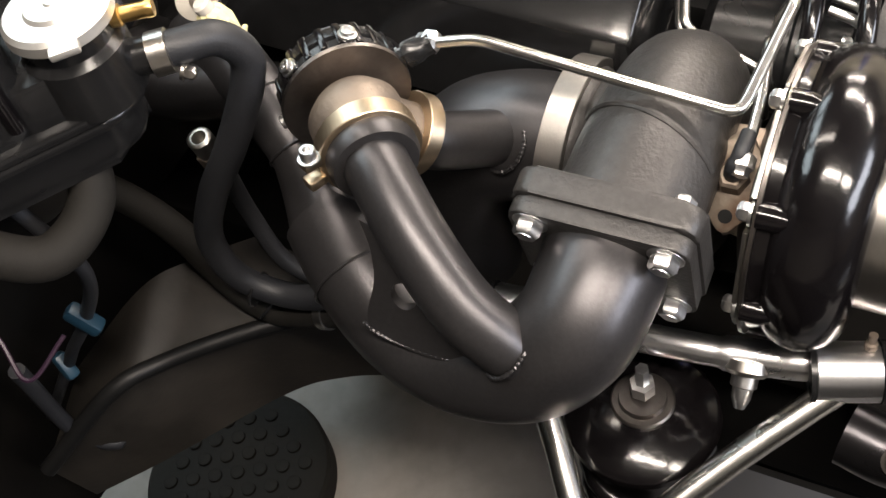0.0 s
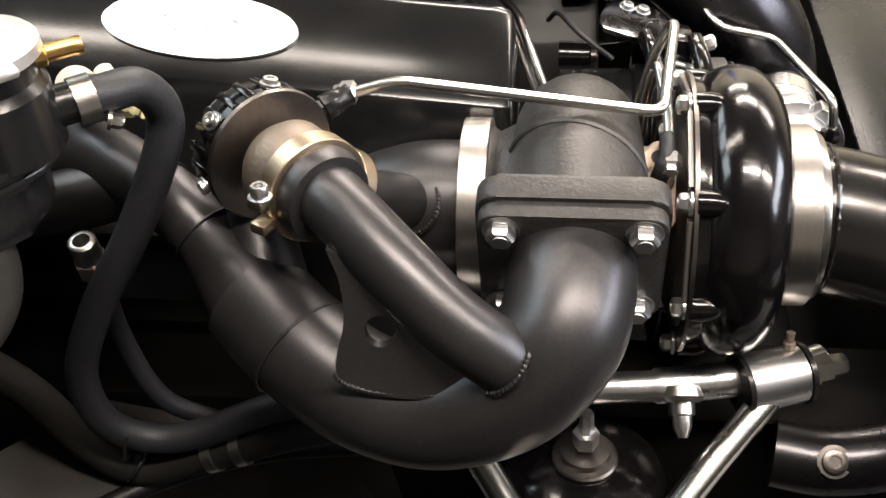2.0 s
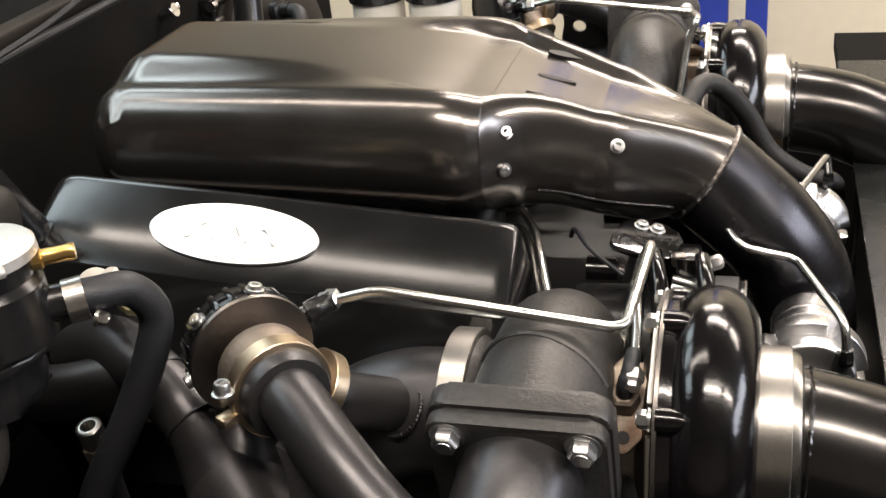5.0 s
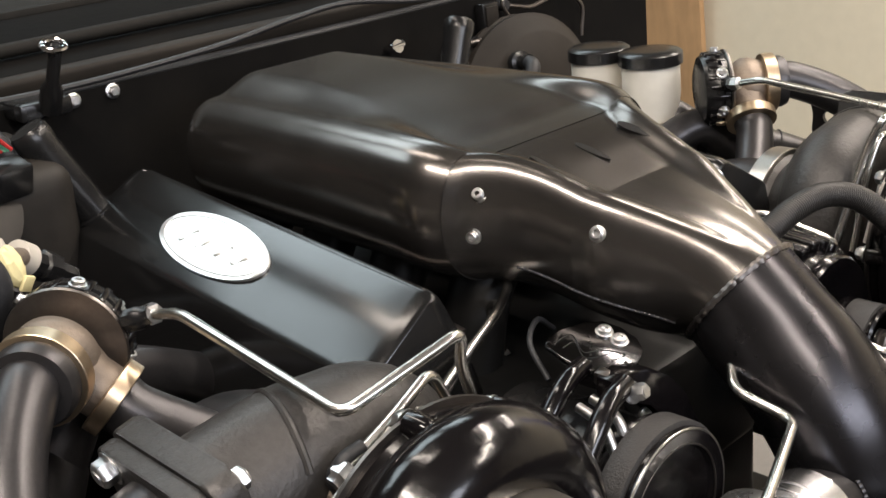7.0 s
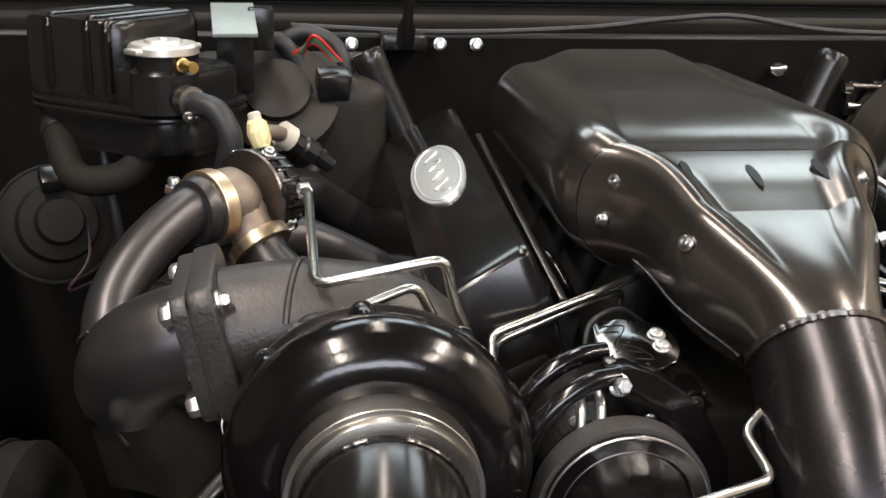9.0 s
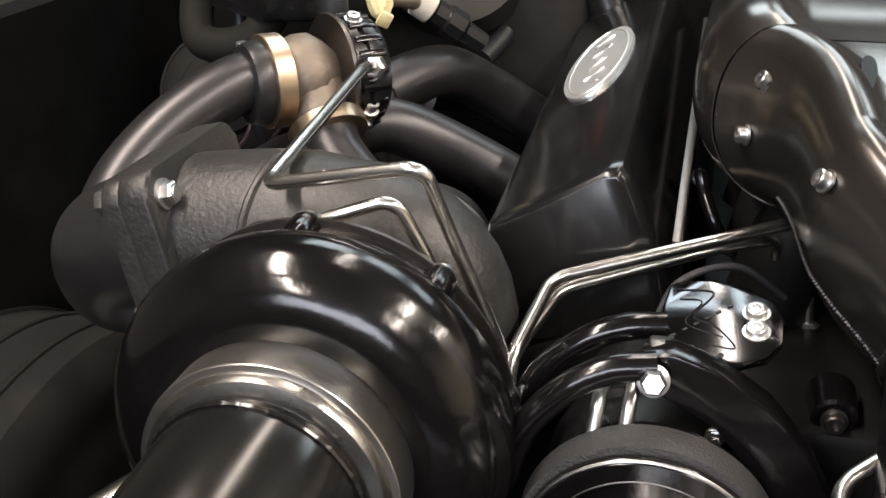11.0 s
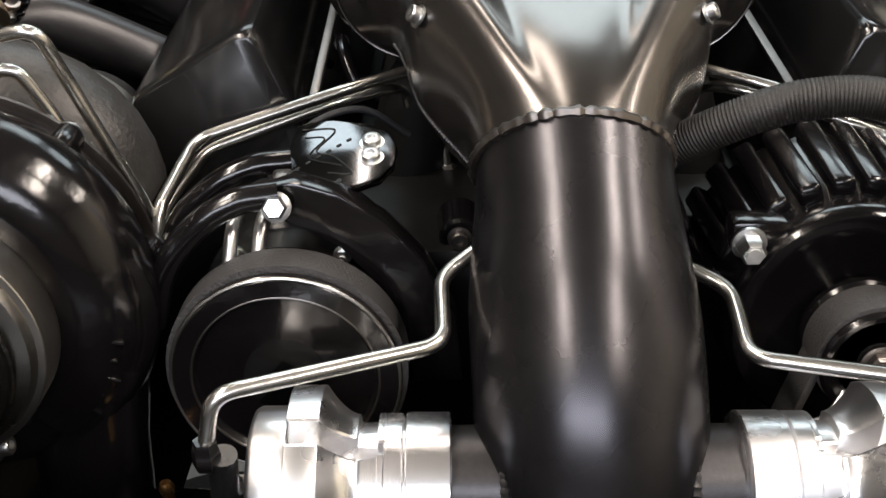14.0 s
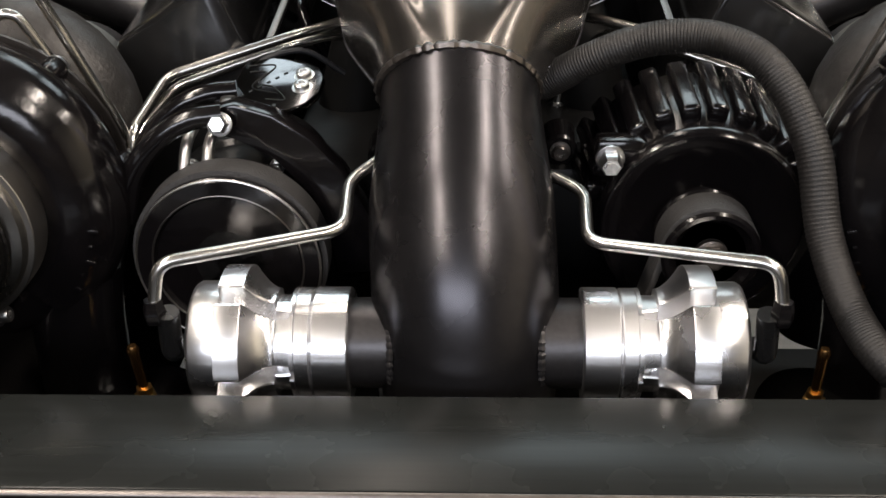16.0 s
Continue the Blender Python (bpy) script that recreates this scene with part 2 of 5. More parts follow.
def prism(outline, m, depth, bevel=0.0015):
    """A plate: a 2D outline pushed along local z, centred."""
    bm = bmesh.new()
    lo = [bm.verts.new(m @ Vector((x, y, -depth / 2))) for x, y in outline]
    hi = [bm.verts.new(m @ Vector((x, y, depth / 2))) for x, y in outline]
    bm.faces.new(lo[::-1])
    bm.faces.new(hi)
    rim = []
    for i in range(len(lo)):
        j = (i + 1) % len(lo)
        bm.faces.new((lo[i], lo[j], hi[j], hi[i]))
    if bevel:
        for ring in (lo, hi):
            for i in range(len(ring)):
                rim.append(bm.edges.get((ring[i], ring[(i + 1) % len(ring)])))
        bmesh.ops.bevel(bm, geom=rim, offset=bevel, segments=2, affect="EDGES", profile=0.5)
    return bm


def round_rect(w, h, r, n=5):
    pts = []
    for cx, cy, a0 in ((w / 2 - r, h / 2 - r, 0), (-w / 2 + r, h / 2 - r, 90), (-w / 2 + r, -h / 2 + r, 180), (w / 2 - r, -h / 2 + r, 270)):
        for i in range(n + 1):
            a = radians(a0 + 90 * i / n)
            pts.append((cx + r * math.cos(a), cy + r * math.sin(a)))
    return pts


def hexbolt(at, axis, r=0.0085, h=0.008, washer=True):
    """Hex head with a domed top, on a washer, head pointing along the axis."""
    bm = bmesh.new()
    if washer:
        lathe(bm, at, axis, [(-0.001, r * 1.3), (0.0012, r * 1.3), (0.0016, r * 1.2)], 24)
    lathe(bm, at, axis, [(0.0014, r * 0.96), (0.0024, r * 1.02), (h * 0.8, r * 1.02), (h, r * 0.82)], 6)
    lathe(bm, at, axis, [(h * 0.95, r * 0.6), (h + 0.0008, r * 0.56)], 20)
    return bm


def capbolt(at, axis, r=0.006, h=0.007):
    """Socket head: a turned head with a hexagonal recess."""
    bm = bmesh.new()
    lathe(bm, at, axis, [(-0.0015, r * 1.35), (0, r * 1.35), (0.0002, r), (h * 0.85, r), (h, r * 0.86), (h, r * 0.5), (h * 0.45, r * 0.48)], 24)
    return bm


def beads(name, at, axis, r, thick, parent, material):
    return part(name, ring_of(at, axis, r, thick * 0.85, 130, 0.25, 6), material, parent)


def plain(name, bm, material, label, category, group="", kind="", sharp=38):
    return tagged(finish(name, bm, material, sharp), label, category, group, kind)


SIDE = [1]


def S(x, y, z):
    """A place given for the passenger bank; the other bank mirrors it."""
    return Vector((x * SIDE[0], y, z))


def D(x, y, z):
    return Vector((x * SIDE[0], y, z))


def SP(rows):
    return [S(*r) for r in rows]


# ---- the workshop ----
def slab(name, lo, hi, material, label, category):
    c = [(a + b) / 2 for a, b in zip(lo, hi)]
    return plain(name, boxy(pose(*c), [b - a for a, b in zip(lo, hi)], 0), material, label, category, kind="structure")


FLOOR_Z = -0.86
slab("floor", (-4, -4.6, FLOOR_Z - 0.1), (2.95, 4.6, FLOOR_Z), CONCRETE, "grey stained concrete workshop floor", "floor")
slab("wall_east", (2.95, -4.6, FLOOR_Z), (3.1, 4.6, 2.1), WALLP, "cream painted workshop wall", "wall")
# These three walls and the ceiling close the room out of view, kept dark.
slab("wall_west", (-4.15, -4.6, FLOOR_Z), (-4, 4.6, 2.1), DARKW, "unseen dark brown wall added to limit reflections", "wall")
slab("wall_north", (-4.15, 4.6, FLOOR_Z), (3.1, 4.75, 2.1), DARKW, "unseen dark brown wall added to limit reflections", "wall")
slab("wall_south", (-4.15, -4.75, FLOOR_Z), (3.1, -4.6, 2.1), DARKW, "unseen dark brown wall added to limit reflections", "wall")
slab("ceiling", (-4.15, -4.75, 2.1), (3.1, 4.75, 2.2), CEILP, "unseen ceiling darkened to limit reflections", "ceiling")
# Housings over all the lamps, the wall fill included.
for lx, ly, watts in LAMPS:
    t = thing("ceiling_light", (lx, ly, 2.1), "white housing over an unseen tube or fill light", "ceiling light", "ceiling lights")
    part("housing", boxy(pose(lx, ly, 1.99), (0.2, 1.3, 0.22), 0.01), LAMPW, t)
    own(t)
# Frames added round the cool panes, out of view.
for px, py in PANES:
    t = thing("skylight", (px, py, 2.08), "added white frame round an unseen cool roof pane", "skylight", "roof lights", kind="structure")
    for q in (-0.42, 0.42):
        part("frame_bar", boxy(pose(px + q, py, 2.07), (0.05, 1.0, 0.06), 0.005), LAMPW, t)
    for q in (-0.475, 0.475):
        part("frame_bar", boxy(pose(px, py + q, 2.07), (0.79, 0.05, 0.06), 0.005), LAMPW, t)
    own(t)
for py in (0.07, 0.21):
    t = thing("lift_post", (2.6, py, FLOOR_Z), "blue painted steel vehicle lift post", "lift post", "lift posts")
    part("column", boxy(pose(2.6, py, 0.3), (0.14, 0.1 if py > 0.1 else 0.07, 2.32), 0.008), BLUEP, t)
    part("base_plate", boxy(pose(2.6, py, FLOOR_Z + 0.01), (0.3, 0.16, 0.02), 0.003), BLUEP, t)
    own(t)
t = thing("plywood_board", (2.85, 2.78, FLOOR_Z), "tan plywood board leaning by the workshop wall", "board")
part("sheet", boxy(pose(2.85, 2.78, 0.11, 0, -4, 0), (0.03, 1.45, 1.94), 0.004), WOOD, t)
own(t)


# ---- the turbochargers ----
CX, CZ = -0.352, 0.064
DOWN = Vector((-0.97, 0, -0.22)).normalized()


def volute(bm, cx, y, cz, r0, r1, t0, t1, a0, a1, n=54, seg=20):
    """A scroll round the y axis, its tube growing from t1 to t0."""
    path = []
    for i in range(n + 1):
        a = radians(a0 + (a1 - a0) * i / n)
        r = r0 + (r1 - r0) * i / n
        path.append(S(cx + r * math.cos(a), y, cz + r * math.sin(a)))
    return sweep(bm, path, lambda s: t0 + (t1 - t0) * s, seg)


def turbocharger():
    t = thing("turbocharger", S(CX, 0.14, CZ), "turbocharger with gloss black compressor and black cast turbine housing", "turbocharger", "turbochargers")
    bm = bmesh.new()
    volute(bm, CX, 0.082, CZ, 0.081, 0.077, 0.036, 0.033, -50, 310)
    lathe(bm, S(CX, 0.05, CZ), (0, 1, 0), [(0.0, 0.064), (0.004, 0.071), (0.012, 0.08), (0.05, 0.1), (0.062, 0.104), (0.066, 0.104)], 56)
    sweep(bm, [S(CX + 0.07, 0.085, CZ - 0.04), S(CX + 0.06, 0.09, CZ - 0.1), S(CX + 0.05, 0.1, CZ - 0.26)], 0.034, 20)
    housing = part("compressor_housing", bm, GLOSS, t, "gloss black compressor scroll")
    bm = bmesh.new()
    for k, w in enumerate((0.018, 0.012, 0.02, 0.009, 0.016)):
        a = radians(-8 - 7 * k)
        block(bm, Matrix.Translation(S(CX + 0.094 * math.cos(a), 0.052, CZ + 0.094 * math.sin(a))) @ pose(0, 0, 0, 0, -math.degrees(a) * SIDE[0], 0), (w, 0.003, 0.003), 0.0008)
    part("cast_mark", bm, GLOSS, t)
    for k in range(8):
        a = radians(5 + 45 * k)
        p = S(CX + 0.1025 * math.cos(a), 0.117, CZ + 0.1025 * math.sin(a))
        part("bolt_boss", turned(p, (0, -1, 0), [(0, 0.01), (0.01, 0.01), (0.016, 0.009), (0.022, 0.006), (0.025, 0.003)], 18), GLOSS, t)
        part("cover_bolt", hexbolt(p + Vector((0, 0.004, 0)), (0, 1, 0), 0.007, 0.009), ZINC, t, "zinc plated cover bolt")
    part("backplate", turned(S(CX, 0.116, CZ), (0, 1, 0), [(0, 0.104), (0, 0.109), (0.003, 0.109), (0.003, 0.09), (0.006, 0.088), (0.014, 0.07), (0.02, 0.05)], 56), PLATE, t, "bare steel backplate")
    for k in range(4):
        a = radians(28 + 45 * k)
        p = S(CX + 0.1 * math.cos(a), 0.1215, CZ + 0.1 * math.sin(a))
        part("clamp_plate", prism([(-0.03, -0.004), (0.03, -0.004), (0.03, 0.004), (-0.03, 0.004)],
             Matrix.Translation(p) @ frame_of((0, 1, 0)) @ pose(0, 0, 0, 0, 0, -90 + (180 - math.degrees(a) if SIDE[0] > 0 else math.degrees(a))), 0.004, 0.001), STEEL, t)
    bm = bmesh.new()
    lathe(bm, S(CX, 0.125, CZ), (0, 1, 0), [(0, 0.05), (0.01, 0.042), (0.02, 0.04), (0.03, 0.045), (0.04, 0.062)], 40)
    block(bm, Matrix.Translation(S(CX - 0.02, 0.142, CZ + 0.035)), (0.05, 0.03, 0.05), 0.006)
    part("bearing_housing", bm, RUST, t, "rough bare cast bearing housing")
    # oil feed flange, nut and hose end
    fn, fx = D(-0.72, 0, 0.69).normalized(), D(-0.69, 0.0, -0.72).normalized()
    m = Matrix.Translation(S(-0.397, 0.142, 0.116)) @ Matrix((fx, fn.cross(fx), fn)).transposed().to_4x4()
    flange = part("oil_flange", prism([(0.036 * math.cos(radians(a)), (0.021 - 0.006 * abs(math.cos(radians(a)))) * math.sin(radians(a))) for a in range(0, 360, 15)], m, 0.007), RUST, t, "oval cast oil feed flange")
    for q in (-0.024, 0.024):
        part("bolt_hole", turned(m @ Vector((q, 0, 0.0028)), fn, [(0, 0.005), (0.001, 0.005)], 18), BAY, t, "dark bolt hole")
    part("oil_nut", turned(S(-0.396, 0.142, 0.117), D(-0.4, 0.0, 0.9), [(0, 0.0115), (0.014, 0.0115), (0.016, 0.009)], 6), BRONZE, t)
    part("oil_hose_end", swept(spline(SP([(-0.402, 0.142, 0.13), (-0.406, 0.14, 0.142), (-0.4, 0.138, 0.152), (-0.385, 0.137, 0.155)])), lambda s: 0.0065 if s < 0.5 else 0.0055, 14), RUBBER, t)
    # turbine scroll with its rectangular inlet
    bm = bmesh.new()
    path = spline(SP([(-0.462, 0.2, 0.122), (-0.43, 0.2, 0.126), (-0.39, 0.2, 0.13)]), 4)
    path += [S(CX + (0.062 - 0.00012 * a) * math.cos(radians(100 - a)), 0.2, CZ + (0.064 - 0.00012 * a) * math.sin(radians(100 - a))) for a in range(0, 250, 12)]
    sweep(bm, path, lambda s: 0.051 - 0.018 * max(0, s - 0.2), 28)
    lathe(bm, S(CX, 0.15, CZ), (0, 1, 0), [(0, 0.05), (0.01, 0.07), (0.03, 0.085), (0.07, 0.085), (0.09, 0.07), (0.11, 0.06), (0.118, 0.066), (0.124, 0.066)], 44)
    part("turbine_housing", bm, CAST, t, "rough black coated cast iron turbine housing")
    bm = bmesh.new()
    sweep(bm, [S(-0.405 + 0.012 * math.cos(radians(v)), 0.2 + 0.05 * math.cos(radians(v)), 0.128 + 0.05 * math.sin(radians(v))) for v in range(20, 165, 10)], 0.003, 8)
    part("casting_rib", bm, CAST, t)
    m = Matrix.Translation(S(-0.468, 0.202, 0.1225)) @ Matrix(((0, -0.22 * SIDE[0], -0.97 * SIDE[0], 0), (1, 0, 0, 0), (0, 0.97, -0.22, 0), (0, 0, 0, 1)))
    part("inlet_flange", prism([(x, y) for x, y in round_rect(0.126, 0.112, 0.014)], m, 0.02, 0.003), CAST, t, "thick square turbine inlet flange")
    own(t)
    return t


def vband(name, at, axis, r, width, label, bolt_dir, material, group="band clamps", lip=0.004):
    t = thing(name, at, label, "band clamp", group)
    part("band", turned(at - Vector(axis).normalized() * width / 2, axis,
         [(0, r - lip), (0.0004, r), (0.001, r + 0.0006), (width - 0.001, r + 0.0006), (width - 0.0004, r), (width, r - lip)], 64), material, t)
    b = at + Vector(bolt_dir).normalized() * (r + 0.006)
    side = Vector(axis).normalized().cross(Vector(bolt_dir).normalized())
    if side.z < 0:
        side = -side
    for q in (-1, 1):
        m = Matrix.Translation(b + side * 0.009 * q) @ frame_of(side)
        part("clamp_lug", boxy(m, (0.012, 0.014, 0.008), 0.002), material, t)
    part("clamp_bolt", capbolt(b + side * 0.013, side, 0.0058, 0.008), ZINC, t, "socket head clamp bolt")
    own(t)
    return t


def inlet_tube():
    t = thing("intake_pipe", S(CX, -0.1, 0.03), "dark grey aluminium intake pipe bending down in front of the compressor", "intake pipe", "intake pipes")
    pts = SP([(CX, 0.045, CZ), (CX - 0.003, 0.0, CZ - 0.004), (CX - 0.01, -0.06, CZ - 0.02), (CX - 0.02, -0.12, CZ - 0.055), (CX - 0.03, -0.17, CZ - 0.11), (CX - 0.035, -0.2, CZ - 0.2), (CX - 0.035, -0.205, CZ - 0.3)])
    part("tube", swept(spline(pts, 8), 0.0575, 48), INTAKE, t)
    part("lip", turned(S(CX, 0.016, CZ), (0, 1, 0), [(0, 0.0575), (0.002, 0.064), (0.006, 0.066), (0.012, 0.066)], 56), DIMSTEEL, t, "machined pipe lip")
    beads("weld_bead", S(CX - 0.002, 0.013, CZ - 0.002), (0.02, 1, 0.05), 0.0578, 0.002, t, INTAKE)
    own(t)


def oil_line(name, pts, r, label, ends, bend=0.012, material=TUBE, nut=ZINC, fat=2.0):
    t = thing(name, Vector(pts[0]), label, "metal tube", "bent steel tubes")
    part("tube", swept(bent(pts, bend), r, 14), material, t)
    for e, a in ends:
        part("end_nut", turned(e, a, [(-0.002, r * 1.4), (0, r * fat), (0.008, r * fat), (0.01, r * 1.5), (0.014, r * 1.4)], 6), nut, t)
    own(t)
    return t


def wastegate():
    a = D(0.70, 0.69, -0.02).normalized()
    c1 = S(-0.485, 0.371, 0.175)
    o = D(0.58, -0.45, -0.68)
    o = (o - a * o.dot(a)).normalized()
    B = c1 + a * 0.03
    t = thing("wastegate", B, "external wastegate with heat tinted body and black ribbed cap", "wastegate", "wastegates")
    bm = bmesh.new()
    lathe(bm, c1, a, [(0.0, 0.028), (0.004, 0.031), (0.008, 0.029), (0.014, 0.031), (0.022, 0.034), (0.032, 0.034), (0.042, 0.028), (0.05, 0.021), (0.054, 0.021)], 40)
    lathe(bm, B, o, [(0.0, 0.026), (0.02, 0.025), (0.03, 0.022), (0.045, 0.022), (0.05, 0.026), (0.054, 0.026)], 36)
    part("valve_body", bm, BRONZE, t, "bronze coloured heat tinted valve body")
    part("heat_shield", turned(c1, a, [(0.05, 0.02), (0.05, 0.047), (0.0525, 0.048), (0.054, 0.047), (0.054, 0.02)], 56), PLATE, t, "round dark steel plate")
    bm = bmesh.new()
    lathe(bm, c1, a, [(0.053, 0.036), (0.054, 0.045), (0.062, 0.046), (0.063, 0.043), (0.066, 0.043), (0.067, 0.046), (0.076, 0.046), (0.084, 0.041), (0.088, 0.03), (0.089, 0.012)], 48)
    cap = part("cap", bm, PLASTIC, t, "gloss black ribbed actuator cap")
    u = a.orthogonal().normalized()
    w = a.cross(u)
    for k in range(22):
        an = 2 * math.pi * k / 22
        d = u * math.cos(an) + w * math.sin(an)
        m = Matrix.Translation(c1 + a * 0.068 + d * 0.0435)
        rot = Matrix((w * math.cos(an) - u * math.sin(an), d, a)).transposed().to_4x4()
        part("cap_fin", boxy(m @ rot, (0.0062, 0.0065, 0.023), 0.0015), GLOSS, t)
    for k in range(6):
        an = 2 * math.pi * (k + 0.2) / 6
        d = u * math.cos(an) + w * math.sin(an)
        part("cap_screw", capbolt(c1 + a * 0.064 + d * 0.0475, d, 0.0052, 0.004), ZINC, t, "chromed socket screw")
    fit0 = c1 + a * 0.066
    f1 = S(-0.40, 0.363, 0.193)
    part("hose_fitting", turned(f1 + (f1 - fit0).normalized() * -0.03, (f1 - fit0), [(0, 0.007), (0.012, 0.007), (0.013, 0.0095), (0.024, 0.0095), (0.026, 0.008), (0.034, 0.008)], 8), PLASTIC, t, "black anodised union fitting")
    own(t)
    vband("wastegate_clamp", c1, -a, 0.036, 0.016, "gold zinc band clamp on the wastegate inlet", D(-0.8, 0.6, 0.06), GOLD)
    vband("wastegate_clamp", B + o * 0.05, o, 0.030, 0.013, "gold zinc band clamp on the wastegate outlet", D(0.5, 0.75, 0.1), GOLD)
    t = thing("wastegate_pipe", S(-0.55, 0.29, 0.13), "satin black wastegate pipe welded to the up-pipe", "exhaust pipe", "exhaust pipes")
    pts = spline([c1 + a * -0.008, c1 - a * 0.03] + SP([(-0.536, 0.313, 0.156), (-0.557, 0.277, 0.13), (-0.562, 0.248, 0.107), (-0.556, 0.222, 0.08)]), 8)
    part("tube", swept(pts, 0.0228, 36), CERAMIC, t)
    part("end_flange", turned(c1 - a * 0.022, a, [(0, 0.023), (0.001, 0.03), (0.007, 0.0325), (0.014, 0.0325)], 44), CERAMIC, t)
    beads("weld_bead", S(-0.562, 0.243, 0.102), (pts[-1] - pts[-6]), 0.0238, 0.002, t, CERAMIC)
    own(t)
    t = thing("dump_pipe", B + o * 0.07, "short black pipe joining wastegate and downpipe", "exhaust pipe", "exhaust pipes")
    e = S(-0.375, 0.325, 0.082)
    part("tube", swept(spline([B + o * 0.052, B + o * 0.075, e, e + (e - B - o * 0.07) * 0.6], 6), 0.0222, 32), CERAMIC, t)
    own(t)


def manifold():
    t = thing("exhaust_manifold", S(-0.53, 0.3, 0.05), "satin black ceramic coated up-pipe and header collector", "exhaust manifold", "exhaust manifolds")
    pts = SP([(-0.478, 0.202, 0.121), (-0.51, 0.202, 0.113), (-0.537, 0.21, 0.096), (-0.55, 0.24, 0.063), (-0.55, 0.29, 0.041), (-0.54, 0.34, 0.045), (-0.518, 0.385, 0.062), (-0.487, 0.425, 0.078)])
    part("up_pipe", swept(spline(pts, 9), lambda s: 0.0435 - 0.004 * s, 48), CERAMIC, t)
    m = Matrix.Translation(S(-0.4845, 0.202, 0.1188)) @ Matrix(((0, -0.22 * SIDE[0], -0.97 * SIDE[0], 0), (1, 0, 0, 0), (0, 0.97, -0.22, 0), (0, 0, 0, 1)))
    part("flange", prism(round_rect(0.122, 0.106, 0.013), m, 0.013, 0.002), CAST, t, "black four bolt flange")
    for dy in (-0.0455, 0.0455):
        for dz in (-0.039, 0.039):
            p = m @ Vector((dy, dz, 0.006))
            part("flange_bolt", hexbolt(p, D(*DOWN), 0.0095, 0.011), ZINC, t, "zinc plated hex bolt")
            if dz < 0 or dy < 0:
                part("flange_nut", hexbolt(p - D(*DOWN) * 0.034, -D(*DOWN), 0.0075, 0.008), ZINC, t)
    bm = bmesh.new()
    sweep(bm, spline(SP([(-0.505, 0.405, 0.072), (-0.475, 0.437, 0.09), (-0.455, 0.465, 0.112), (-0.437, 0.5, 0.133), (-0.40, 0.56, 0.14), (-0.37, 0.62, 0.11), (-0.31, 0.66, 0.06), (-0.25, 0.67, 0.02)]), 8), lambda s: 0.036 if s < 0.08 else max(0.0245, 0.036 - 0.06 * (s - 0.08)), 32)
    part("header_pipe", bm, CERAMIC, t)
    part("header_pipe", swept(spline(SP([(-0.5, 0.41, 0.068), (-0.468, 0.42, 0.096), (-0.435, 0.43, 0.122), (-0.4, 0.445, 0.12), (-0.33, 0.47, 0.08), (-0.25, 0.48, 0.03)]), 8), lambda s: 0.034 - 0.011 * min(1, s * 2.5), 28), CERAMIC, t)
    part("header_pipe", swept(spline(SP([(-0.42, 0.53, 0.125), (-0.43, 0.6, 0.11), (-0.41, 0.68, 0.09), (-0.33, 0.72, 0.05), (-0.25, 0.73, 0.02)]), 8), 0.024, 28), CERAMIC, t)
    for p, q, r in (((-0.52, 0.385, 0.062), (-0.6, 0.75, 0.3), 0.04), ((-0.456, 0.463, 0.111), (-0.5, 0.7, 0.5), 0.0255), ((-0.438, 0.497, 0.131), (-0.5, 0.8, 0.2), 0.0252)):
        part("weld_seam", ring_of(S(*p), D(-q[0], q[1], q[2]), r, 0.0012, 60, 0.2, 6), CERAMIC, t)
    # gusset with a hole between the wastegate pipe and the up-pipe
    rim = [(0.353, 0.166), (0.345, 0.146), (0.343, 0.122), (0.349, 0.092), (0.335, 0.079), (0.303, 0.075), (0.273, 0.078), (0.245, 0.084), (0.256, 0.102), (0.285, 0.124), (0.322, 0.154)]
    edge = spline([(-0.57, p, q) for p, q in rim + rim[:1]], 5)[:-1]
    hole = Vector((-0.57, 0.32, 0.117))
    bm = bmesh.new()
    loops = []
    for off in (0.003, -0.003):
        outer = [bm.verts.new(S(p.x + off + 0.4 * (p.z - 0.08), p.y, p.z)) for p in edge]
        inner = []
        for p in edge:
            d = (p - hole).normalized() * 0.0098
            inner.append(bm.verts.new(S(hole.x + off + 0.4 * (hole.z + d.z - 0.08), hole.y + d.y, hole.z + d.z)))
        loops.append((outer, inner))
    n = len(edge)
    for k in range(n):
        j = (k + 1) % n
        for outer, inner in loops:
            bm.faces.new((outer[k], outer[j], inner[j], inner[k]))
        for q in (0, 1):
            bm.faces.new((loops[0][q][k], loops[0][q][j], loops[1][q][j], loops[1][q][k]))
    part("gusset", bm, CERAMIC, t, "black gusset plate with a round hole")
    foot = [S(-0.573, p.y, p.z + 0.001) for p in edge[15:37]]
    part("weld_bead", swept(spline(foot, 4), lambda s: 0.0016 + 0.0004 * math.sin(s * 190), 6), CERAMIC, t)
    own(t)
    t = thing("downpipe", S(-0.36, 0.36, 0.0), "satin black downpipe elbow behind the turbine", "exhaust pipe", "exhaust pipes")
    part("tube", swept(spline(SP([(CX, 0.288, CZ), (CX - 0.002, 0.325, CZ - 0.002), (CX - 0.008, 0.365, CZ - 0.02), (CX - 0.014, 0.39, CZ - 0.07), (CX - 0.016, 0.395, CZ - 0.14), (CX - 0.016, 0.395, CZ - 0.3)]), 8), 0.053, 44), CERAMIC, t)
    beads("weld_bead", S(-0.389, 0.322, 0.09), D(-0.45, 0.4, 0.6), 0.0226, 0.002, t, CERAMIC)
    own(t)


